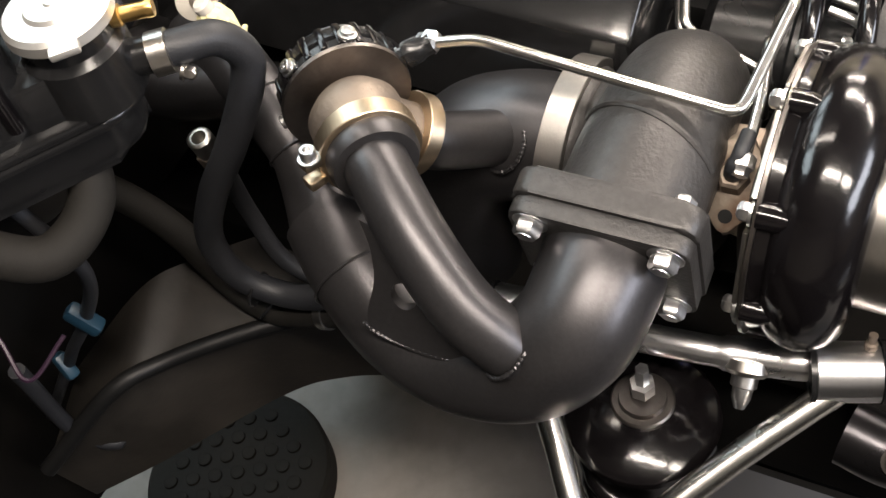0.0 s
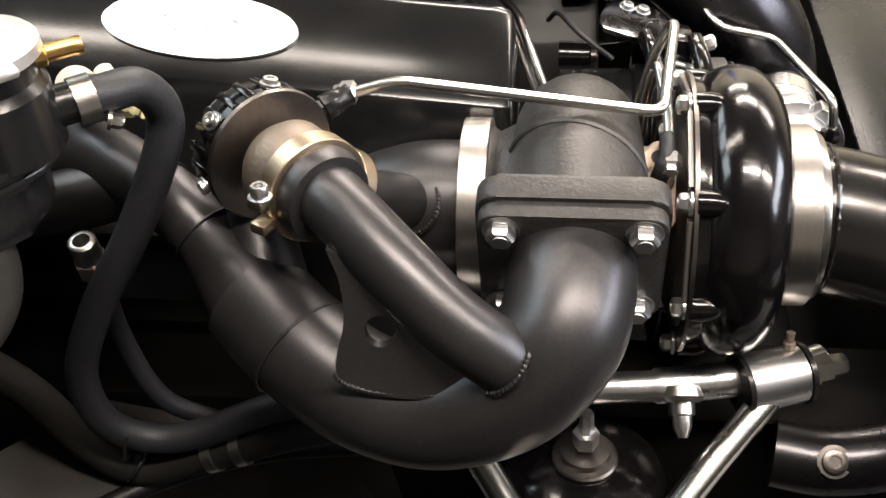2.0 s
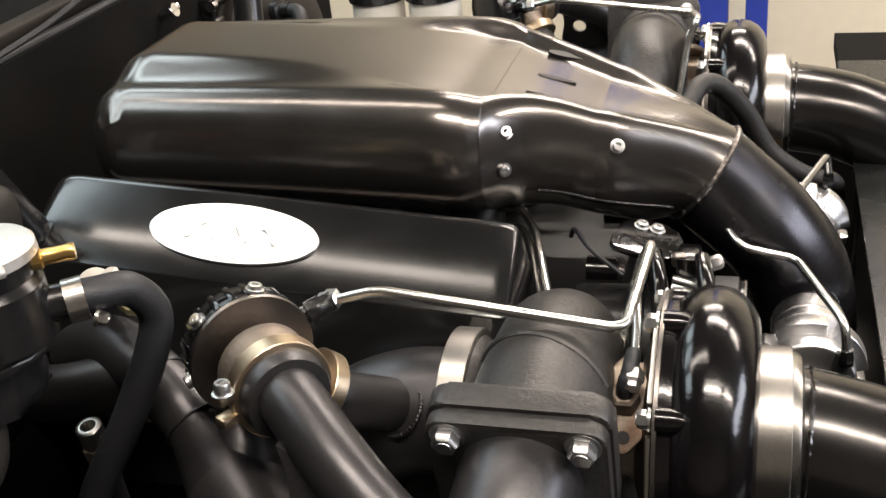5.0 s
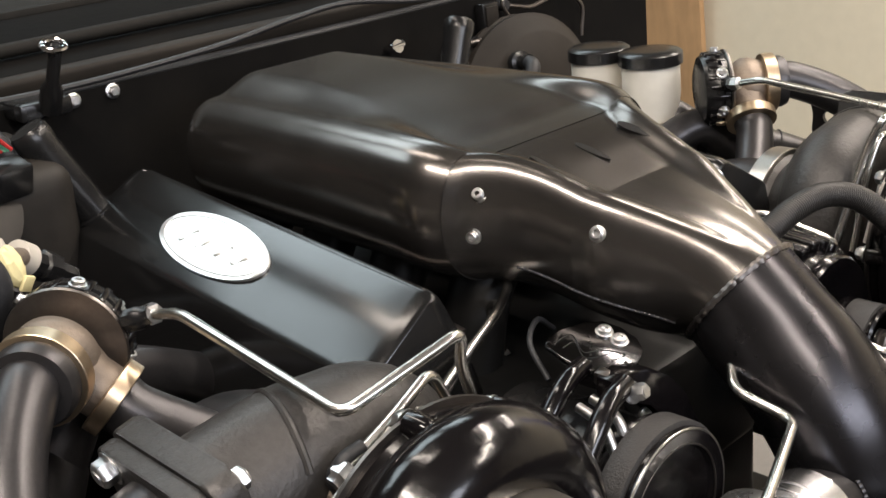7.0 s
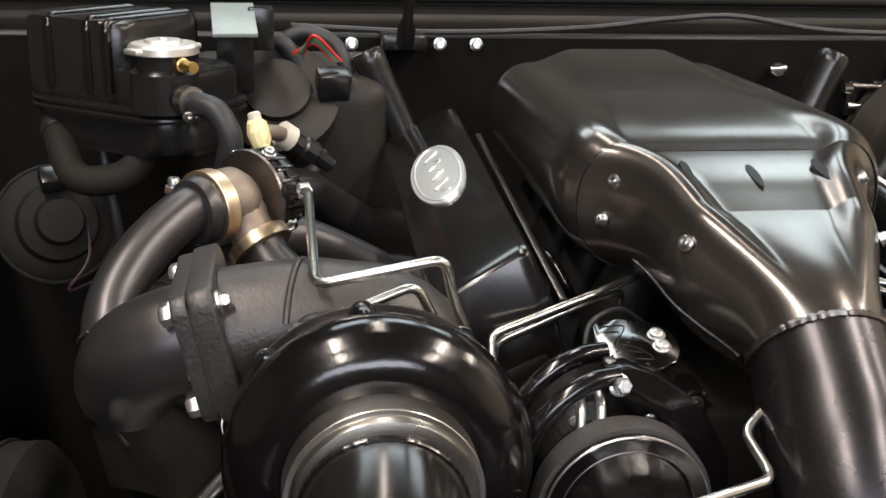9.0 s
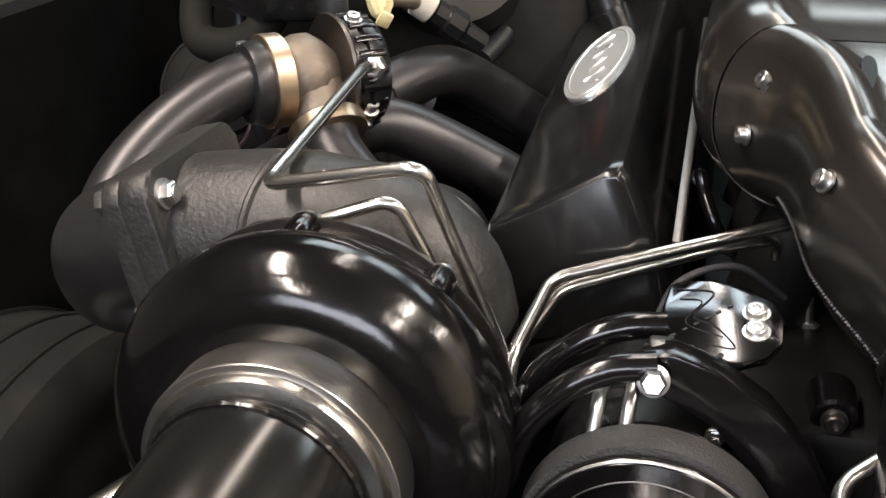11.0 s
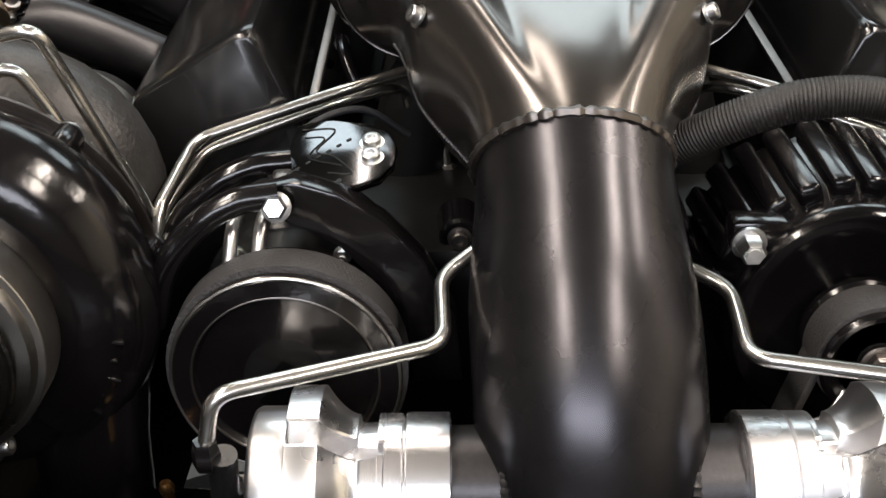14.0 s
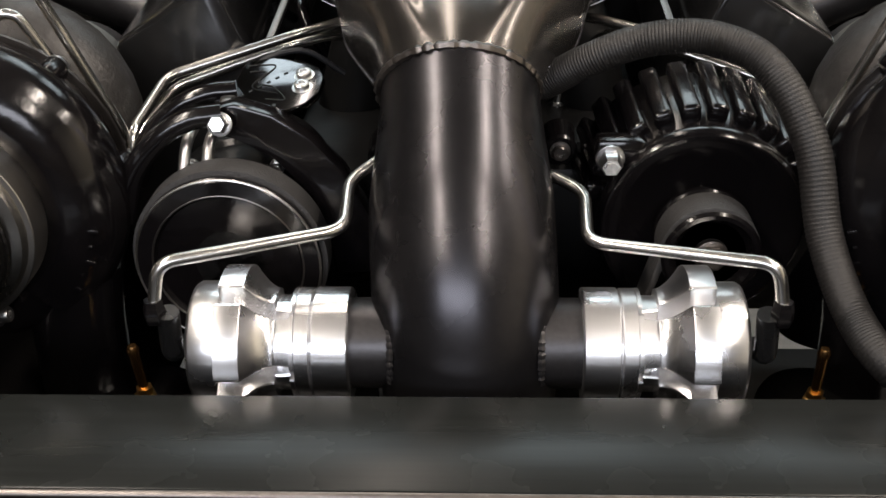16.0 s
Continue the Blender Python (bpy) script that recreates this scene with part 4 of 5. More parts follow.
    sweep(bm, spline([m @ Vector(p) for p in ((-0.02, 0.018, 0.0032), (-0.008, 0.016, 0.0032), (-0.016, -0.002, 0.0032), (0.004, -0.012, 0.0032))], 8), 0.0004, 6)
    for k in range(6):
        block(bm, m @ pose(-0.022 + 0.0058 * k, -0.012 + 0.005 * k, 0.003, 0, 0, 40), (0.003, 0.0014, 0.001), 0)
    for q in ((-0.023, -0.014), (-0.012, -0.021), (0.003, -0.026)):
        lathe(bm, m @ Vector((q[0], q[1], 0.003)), m.to_3x3() @ Vector((0, 0, 1)), [(0, 0.0018), (0.0004, 0.0016)], 10)
    part("engraving", bm, BAY, plate)
    plate.children[0].matrix_parent_inverse = Matrix()
    for q in ((0.021, 0.009), (0.021, -0.006)):
        part("plate_bolt", capbolt(m @ Vector((q[0], q[1], 0.003)), (m.to_3x3() @ Vector((0, 0, 1))), 0.0056, 0.004), ZINC, t, "bright socket bolt")
    part("bracket_bolt", hexbolt((-0.169, 0.094, 0.111), (0.05, -0.9, 0.35), 0.0066, 0.013), ZINC, t, "bright flanged bracket bolt")
    for dx in (-0.012, 0.004):
        part("service_port", swept(bent([(-0.182 + dx, 0.125, 0.1), (-0.184 + dx, 0.1, 0.095), (-0.186 + dx, 0.088, 0.072)], 0.01), 0.004, 10), ZINC, t)
    own(t)


def alternator():
    c = Vector((0.168, 0.115, 0.022))
    t = thing("alternator", c, "gloss black alternator with cooling ribs", "alternator")
    part("front_ring", turned(c, (0, 1, 0), [(0.0, 0.058), (-0.003, 0.062), (-0.003, 0.072), (0.002, 0.0755), (0.008, 0.0755), (0.01, 0.073), (0.01, 0.058)], 64), GLOSS, t)
    part("body", turned(c + Vector((0, 0.01, 0)), (0, 1, 0), [(0, 0.06), (0.002, 0.07), (0.02, 0.078), (0.085, 0.084), (0.095, 0.07), (0.1, 0.04)], 56), GLOSS, t)
    for k in range(12):
        a = radians(13 + 14 * k)
        d = Vector((math.cos(a), 0, math.sin(a)))
        m = Matrix.Translation(c + Vector((0, 0.06, 0)) + d * 0.0825) @ pose(0, 0, 0, 0, 90 - math.degrees(a), 0) @ pose(0, 0, 0, 5, 0, 0)
        part("cooling_rib", boxy(m, (0.0145, 0.08, 0.014), 0.0035, 3), GLOSS, t)
    for k in range(10):
        a = radians(36 * k)
        d = Vector((math.cos(a), 0, math.sin(a)))
        part("spoke", boxy(Matrix.Translation(c + Vector((0, 0.004, 0)) + d * 0.042) @ pose(0, 0, 0, 0, -math.degrees(a), 0), (0.036, 0.006, 0.007), 0.0015), PLASTIC, t)
    p = c + Vector((-0.002, -0.055, 0.004))
    part("pulley", turned(p, (0, 1, 0), [(0.006, 0.012), (0.006, 0.024), (0.0, 0.029), (0.0, 0.032), (0.002, 0.034), (0.004, 0.032), (0.036, 0.032), (0.038, 0.034), (0.042, 0.034), (0.044, 0.02), (0.056, 0.018)], 48), GLOSS, t, "gloss black pulley")
    part("pulley_face", turned(p, (0, 1, 0), [(0.009, 0.0295), (0.011, 0.026), (0.011, 0.014), (0.006, 0.012), (0.002, 0.0105), (0.002, 0.006)], 36), PLASTIC, t)
    for k in range(3):
        a = radians(40 + 120 * k)
        part("face_rivet", capbolt(p + Vector((0.02 * math.cos(a), 0.0105, 0.02 * math.sin(a))), (0, -1, 0), 0.0026, 0.002), PLATE, t)
    part("shaft_nut", hexbolt(p + Vector((0, 0.003, 0)), (0, -1, 0), 0.009, 0.008), PLATE, t)
    part("belt_run", boxy(pose(0.114, 0.0795, -0.05, 0, 16, 0), (0.005, 0.025, 0.15), 0.001), BELT, t, "ribbed drive belt")
    part("belt_wrap", turned(p + Vector((0, 0.006, 0)), (0, 1, 0), [(0, 0.031), (0.001, 0.0345), (0.026, 0.0345), (0.027, 0.031)], 48), BELT, t)
    part("mount_ear", boxy(Matrix.Translation((0.108, 0.128, 0.078)), (0.036, 0.022, 0.02), 0.005), GLOSS, t)
    part("ear_bolt", hexbolt((0.1, 0.115, 0.076), (0, -1, -0.1), 0.008, 0.014), ZINC, t, "chrome mounting bolt")
    own(t)
    t = thing("braided_hose", (0.2, 0.11, 0.1), "thick black braided hose arching over the alternator", "hose")
    part("hose", swept(spline([(0.052, 0.155, 0.116), (0.083, 0.14, 0.139), (0.122, 0.13, 0.157), (0.165, 0.12, 0.161), (0.2, 0.1, 0.147), (0.224, 0.07, 0.106), (0.233, 0.04, 0.052), (0.245, 0.0, 0.017), (0.262, -0.035, 0.0), (0.31, -0.045, -0.035), (0.38, -0.05, -0.09)], 60), lambda s: 0.0117 + 0.0004 * math.sin(s * 1250), 20), BRAID, t, sharp=70)
    part("hose_end", turned((0.045, 0.16, 0.125), (0.7, -0.25, 0.35), [(0, 0.009), (0.01, 0.009), (0.011, 0.012), (0.02, 0.012)], 6), CHROME, t, "chrome hose end")
    own(t)


def engine_front():
    t = thing("timing_cover", (0, 0.2, -0.05), "black engine front cover behind the pulleys", "engine cover")
    part("casting", boxy(pose(0, 0.27, -0.14), (0.42, 0.1, 0.28), 0.012), BAY, t)
    for x, z in ((-0.067, 0.044), (-0.085, -0.03), (0.07, 0.05)):
        part("boss", turned((x, 0.2, z), (0, -1, 0), [(-0.02, 0.015), (0.01, 0.0135), (0.012, 0.0115), (0.012, 0.009), (0.004, 0.0075)], 24), GLOSS, t)
        part("boss_bolt", capbolt((x, 0.188, z), (0, -1, 0), 0.006, 0.006), PLATE, t)
    own(t)
    t = thing("fuel_hose", (-0.15, 0.36, 0.1), "short gloss black hose looping beside the plenum", "hose", "hoses")
    part("hose", swept(spline([(-0.16, 0.43, 0.09), (-0.158, 0.395, 0.117), (-0.152, 0.36, 0.113), (-0.142, 0.347, 0.094), (-0.13, 0.36, 0.075), (-0.11, 0.39, 0.06)], 8), 0.0048, 14), GLOSS, t)
    part("hose_end", turned((-0.158, 0.398, 0.115), (0.02, -0.9, 0.1), [(0, 0.0062), (0.008, 0.0062), (0.009, 0.005)], 8), ZINC, t, "bright hose end")
    own(t)
    t = thing("ac_hose", (-0.14, 0.2, 0.12), "black rubber hose from the bracket to the engine", "hose", "hoses")
    part("hose", swept(spline([(-0.175, 0.17, 0.1), (-0.162, 0.2, 0.118), (-0.13, 0.22, 0.122), (-0.1, 0.23, 0.1)]), 0.0024, 10), RUBBER, t)
    own(t)


air_compressor()
alternator()
engine_front()


def engine_block():
    t = thing("engine_block", (0, 0.5, -0.3), "black engine block and oil pan", "engine block")
    part("block", boxy(pose(0, 0.52, -0.2), (0.44, 0.6, 0.3), 0.02), BAY, t)
    part("oil_pan", boxy(pose(0, 0.5, -0.45), (0.3, 0.56, 0.22), 0.03), BAY, t)
    own(t)


engine_block()
plain("crossmember", boxy(pose(0, 0.08, -0.33), (0.66, 0.24, 0.2), 0.02), BAY, "black front crossmember below the pulleys", "crossmember")


def front_panel():
    t = thing("radiator_panel", (0, -0.1, 0), "gloss black panel over the radiator", "radiator panel", kind="structure")
    part("panel", boxy(pose(-0.02, -0.107, -0.003), (1.5, 0.086, 0.006), 0.002), SHROUD, t)
    # The edge highlight is set by a lighter metal than the panel.
    part("rolled_edge", swept([(-0.77, -0.15, -0.004), (0.73, -0.15, -0.004)], 0.003, 14), PLATE, t, "folded edge in lighter metal for its highlight")
    part("apron", boxy(pose(-0.02, -0.18, -0.02, 30, 0, 0), (1.5, 0.06, 0.004), 0.001), SHROUD, t)
    own(t)
    t = thing("radiator", (0, -0.1, -0.3), "black radiator below the panel", "radiator")
    part("core", boxy(pose(0, -0.115, -0.27), (0.7, 0.07, 0.48), 0.01), BAY, t)
    for q in (-0.375, 0.375):
        part("side_tank", boxy(pose(q, -0.115, -0.27), (0.05, 0.08, 0.46), 0.015, 3), PLASTIC, t)
    own(t)
    for x in (-0.229, 0.24):
        t = thing("brass_bleed_fitting", (x, 0.03, -0.07), "small brass bleed fitting with a tall stem", "fitting", "brass fittings")
        part("nut", turned((x, 0.03, -0.08), (0, 0, 1), [(0, 0.008), (0.012, 0.008), (0.013, 0.006), (0.018, 0.006)], 6), BRASS, t)
        part("stem", turned((x, 0.03, -0.065), (-0.1 if x < 0 else 0.05, 0, 1), [(0, 0.0035), (0.03, 0.0035), (0.034, 0.0045), (0.038, 0.003)], 14), COPPER, t)
        own(t)
        t = thing("intercooler_tank", (x * 1.12, 0.1, -0.12), "rounded black tank beside the radiator", "tank", "side tanks")
        part("shell", boxy(pose(x * 1.12, 0.08, -0.13), (0.1, 0.1, 0.07), 0.034, 6), GLOSS if x < 0 else RAILP, t)
        own(t)
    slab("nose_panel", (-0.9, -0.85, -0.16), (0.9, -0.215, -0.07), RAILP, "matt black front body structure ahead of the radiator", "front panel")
    slab("lower_tray", (-0.25, -0.25, -0.62), (0.75, 0.9, -0.6), BAY, "black underbody splash tray", "tray")


front_panel()


# ---- rear of the bay ----
def rear_of_bay():
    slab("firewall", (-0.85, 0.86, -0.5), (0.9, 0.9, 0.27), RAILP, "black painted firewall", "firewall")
    t = thing("cowl_panel", (0, 0.95, 0.28), "dusty black cowl panel below the windscreen", "cowl panel", kind="structure")
    part("lip", boxy(pose(0, 0.893, 0.284, 14, 0, 0), (1.9, 0.022, 0.026), 0.006, 3), COWL, t)
    part("panel", boxy(pose(0, 1.03, 0.3, 12, 0, 0), (1.9, 0.26, 0.012), 0.004), RAILP, t)
    for y, z, r in ((1.0, 0.312, 0.009),):
        part("trim_strip", swept([(-0.95, y, z), (0.95, y, z)], r, 12), OLDRUB, t)
    part("seal", swept([(-0.95, 0.875, 0.268), (0.95, 0.875, 0.268)], 0.008, 12), RUBBER, t)
    own(t)
    plain("car_bonnet_edge", boxy(pose(0, 1.2, 0.335, 4, 0, 0), (1.9, 0.1, 0.02), 0.006), OLDRUB, "grey wiper trim strip along the windscreen", "trim strip", kind="structure")
    t = thing("cowl_cable", (0, 0.86, 0.3), "thin black cable along the cowl", "cable", "cables")
    part("cable", swept(spline([(-0.4, 0.862, 0.285), (-0.2, 0.86, 0.278), (0.0, 0.86, 0.285), (0.12, 0.86, 0.298), (0.22, 0.86, 0.303), (0.35, 0.86, 0.285), (0.5, 0.86, 0.28), (0.7, 0.86, 0.275)]), 0.004, 8), RUBBER, t)
    own(t)
    t = thing("bonnet_catch", (-0.254, 0.752, 0.33), "black latch pin with a chrome eye", "catch")
    part("pin", turned((-0.254, 0.80, 0.27), (0, -0.55, 0.8), [(0, 0.012), (0.03, 0.012), (0.04, 0.007), (0.085, 0.007), (0.09, 0.004)], 16), PLASTIC, t)
    part("eye", ring_of((-0.254, 0.755, 0.343), (0, -0.4, 1), 0.012, 0.003, 28), CHROME, t, "chrome ring")
    part("foot", boxy(pose(-0.254, 0.83, 0.27), (0.06, 0.05, 0.02), 0.004), PLASTIC, t)
    own(t)
    for x in (-0.32, -0.2, -0.15):
        plain("firewall_bolt", hexbolt((x, 0.858, 0.262), (0, -1, 0.1), 0.007, 0.007), ZINC, "zinc bolt in the firewall", "bolt", "firewall bolts")
    t = thing("brake_booster", (0.47, 0.8, 0.11), "round black brake booster on the firewall", "brake booster")
    part("drum", turned((0.52, 0.86, 0.105), (-0.15, -1, 0.1), [(0, 0.1), (0.01, 0.118), (0.03, 0.122), (0.034, 0.127), (0.04, 0.127), (0.044, 0.122), (0.054, 0.122), (0.058, 0.128), (0.066, 0.128), (0.07, 0.121), (0.09, 0.104), (0.094, 0.098), (0.105, 0.06), (0.11, 0.03)], 64), COWL, t)
    part("check_valve", turned((0.45, 0.765, 0.178), (-0.2, -0.9, 0.15), [(0, 0.018), (0.012, 0.018), (0.014, 0.012), (0.03, 0.012)], 20), PLASTIC, t)
    part("vacuum_hose", swept(spline([(0.445, 0.74, 0.182), (0.434, 0.72, 0.178), (0.408, 0.71, 0.143), (0.37, 0.7, 0.1), (0.3, 0.7, 0.06)]), 0.011, 14), RUBBER, t)
    own(t)
    t = thing("brake_master_cylinder", (0.45, 0.6, 0.14), "brake master cylinder with two white reservoirs", "brake cylinder")
    part("cylinder", turned((0.455, 0.75, 0.1), (-0.03, -1, 0.0), [(0, 0.03), (0.02, 0.022), (0.24, 0.022), (0.25, 0.016)], 28), STEEL, t)
    for y in (0.505, 0.59):
        pot = part("reservoir", turned((0.425, y, 0.12), (0, 0, 1), [(0, 0.022), (0.01, 0.034), (0.04, 0.038), (0.082, 0.038), (0.085, 0.03)], 36), CLEARW, t, "milky white fluid reservoir")
        part("lid", turned((0.425, y, 0.2), (0, 0, 1), [(0, 0.0385), (0.002, 0.042), (0.016, 0.042), (0.019, 0.038), (0.02, 0.02)], 36), PLASTIC, pot, "black screw lid")
        pot.children[0].matrix_parent_inverse = Matrix()
    own(t)
    part("casting", boxy(pose(0.41, 0.5, 0.105, 0, 0, 8), (0.09, 0.12, 0.045), 0.014, 3), STEEL, t, "grey cast cylinder body")
    for dz in (0.0, 0.018):
        part("brake_line", swept(bent([(0.4, 0.56, 0.13 - dz), (0.33, 0.54, 0.135 - dz), (0.315, 0.47, 0.13 - dz), (0.36, 0.44, 0.125 - dz), (0.42, 0.46, 0.05)], 0.02), 0.0032, 10), TUBE, t, "thin bent steel brake line")
    own(t)
    for rows in ([(0.53, 0.84, 0.19), (0.523, 0.84, 0.224), (0.506, 0.84, 0.254), (0.538, 0.84, 0.28), (0.6, 0.84, 0.277), (0.656, 0.84, 0.272), (0.722, 0.84, 0.279)], [(0.515, 0.843, 0.25), (0.54, 0.84, 0.244), (0.572, 0.84, 0.239), (0.62, 0.84, 0.246), (0.659, 0.84, 0.246), (0.695, 0.84, 0.219), (0.69, 0.84, 0.17)]):
        t = thing("firewall_cable", rows[0], "grey sheathed cable looping over the firewall", "cable", "cables")
        part("cable", swept(spline(rows), 0.0034, 8), PLATE, t)
        part("grommet", turned(Vector(rows[0]) + Vector((0, -0.004, 0)), (0, 1, 0), [(0, 0.007), (0.004, 0.009), (0.02, 0.009)], 16), RUBBER, t)
        own(t)
    t = thing("throttle_linkage", (0.43, 0.84, 0.2), "chrome throttle linkage on the firewall", "linkage")
    part("shaft", swept([(0.385, 0.838, 0.209), (0.488, 0.838, 0.204)], 0.005, 12), PLATE, t)
    for x, r in ((0.39, 0.008), (0.452, 0.007), (0.474, 0.01), (0.487, 0.008)):
        part("collar", turned((x - 0.006, 0.838, 0.206), (1, 0, -0.04), [(0, r), (0.012, r)], 14), CHROME, t, "bright collar")
    part("lower_rod", swept(bent([(0.395, 0.84, 0.179), (0.432, 0.838, 0.177), (0.44, 0.84, 0.155)], 0.008), 0.0055, 12), STEEL, t)
    for x in (0.4, 0.44):
        part("bracket_leg", boxy(pose(x, 0.85, 0.19), (0.016, 0.02, 0.05), 0.002), PLASTIC, t)
    own(t)
    t = thing("vacuum_union", (0.281, 0.85, 0.229), "small chrome union on the firewall", "fitting")
    part("body", turned((0.281, 0.86, 0.225), (0, -1, 0.3), [(0, 0.007), (0.016, 0.007), (0.018, 0.01), (0.026, 0.01)], 8), CHROME, t)
    part("cross_arm", turned((0.27, 0.84, 0.231), (1, 0, 0.1), [(0, 0.0055), (0.024, 0.0055)], 12), CHROME, t)
    own(t)
    t = thing("relay", (0.48, 0.85, 0.237), "small square black relay on the firewall", "relay")
    part("case", boxy(pose(0.48, 0.85, 0.237), (0.036, 0.02, 0.046), 0.004), PLASTIC, t)
    part("face", boxy(pose(0.48, 0.8385, 0.237), (0.026, 0.003, 0.034), 0.001), COWL, t)
    own(t)
    t = thing("yellow_tag", (0.44, 0.46, 0.12), "small yellow warning tag on the far inner wing", "tag")
    part("tag", boxy(pose(0.46, 0.42, 0.11, 30, 0, 20), (0.05, 0.004, 0.025), 0.001), YELLOW, t)
    own(t)
    # heater box and pipework on the passenger side
    t = thing("heater_box", (-0.4, 0.8, 0.15), "dusty black moulded heater box on the firewall", "heater box")
    part("shell", boxy(pose(-0.41, 0.79, 0.12, 8, 0, 0), (0.26, 0.16, 0.26), 0.03, 4), DUSTY, t)
    part("blower_drum", turned((-0.42, 0.73, 0.2), (0, -0.6, 0.5), [(0, 0.075), (0.03, 0.075), (0.036, 0.06), (0.038, 0.04), (0.05, 0.04), (0.054, 0.03)], 40), DUSTY, t)
    own(t)
    t = thing("wiring_loom", (-0.36, 0.7, 0.24), "ribbed black wiring loom with coloured wires", "wiring loom")
    part("conduit", swept(spline([(-0.435, 0.735, 0.283), (-0.41, 0.735, 0.277), (-0.387, 0.735, 0.24), (-0.365, 0.732, 0.19), (-0.366, 0.715, 0.15), (-0.385, 0.68, 0.125)]), 0.0105, 14), RUBBER, t)
    part("conduit", swept(spline([(-0.42, 0.76, 0.276), (-0.385, 0.755, 0.29), (-0.35, 0.745, 0.278), (-0.334, 0.735, 0.245), (-0.33, 0.73, 0.19)]), 0.0095, 14), RUBBER, t)
    for i, mt in enumerate((RED, GREEN, GREEN, RED)):
        part("wire", swept(spline([(-0.4 + 0.004 * i, 0.72, 0.268), (-0.375, 0.705 - 0.006 * i, 0.282 + 0.004 * i), (-0.352 + 0.003 * i, 0.7, 0.262)]), 0.0022, 6), mt, t)
    part("connector", boxy(pose(-0.353, 0.7, 0.235, 20, 0, 10), (0.04, 0.03, 0.035), 0.004), PLASTIC, t)
    own(t)
    t = thing("sensor_fitting", (-0.42, 0.56, 0.21), "brass heater valve wrapped in faded yellow tape", "valve")
    part("neck", turned((-0.446, 0.516, 0.243), (0.2, -0.25, -0.9), [(0.006, 0.005), (0.008, 0.007), (0.014, 0.007), (0.018, 0.006)], 18), WHITEP, t, "aged white plastic neck")
    bm = turned((-0.443, 0.512, 0.23), (0.2, -0.25, -0.9), [(0, 0.007), (0.004, 0.0105), (0.014, 0.0118), (0.024, 0.0105), (0.03, 0.008), (0.034, 0.004)], 22)
    for v in bm.verts:
        v.co += Vector((random.uniform(-1, 1), random.uniform(-1, 1), random.uniform(-1, 1))) * 0.0012
    part("body", bm, YELLOW, t, "faded yellow taped valve", sharp=20)
    part("tape_tail", boxy(pose(-0.432, 0.498, 0.199, 20, 25, 30), (0.012, 0.004, 0.014), 0.0015), YELLOW, t)
    part("link_pipe", swept(spline([(-0.44, 0.512, 0.214), (-0.425, 0.53, 0.212), (-0.41, 0.552, 0.203)]), 0.0085, 16), BRONZE, t)
    part("collar", turned((-0.418, 0.549, 0.208), (0.65, 0.32, -0.5), [(0, 0.011), (0.001, 0.0145), (0.016, 0.0145), (0.018, 0.011)], 28), WHITEP, t, "aged white plastic collar")
    part("plug", turned((-0.404, 0.558, 0.196), (0.65, 0.3, -0.5), [(0, 0.012), (0.012, 0.012), (0.014, 0.0145), (0.03, 0.0145), (0.034, 0.01), (0.056, 0.009)], 8), PLASTIC, t)
    own(t)
    t = thing("relay_box", (-0.47, 0.7, 0.3), "grey metal relay bracket standing behind the header tank", "relay box")
    part("plate", boxy(pose(-0.468, 0.68, 0.272, 8, 0, 4), (0.042, 0.05, 0.075), 0.002), PLASTIC, t)
    part("lid", boxy(pose(-0.468, 0.672, 0.314, 14, 0, 4), (0.05, 0.1, 0.005), 0.001), GREYBOX, t, "grey flat lid")
    part("tab", boxy(pose(-0.438, 0.71, 0.3, 0, 0, 4), (0.03, 0.03, 0.05), 0.002), PLASTIC, t)
    own(t)


rear_of_bay()


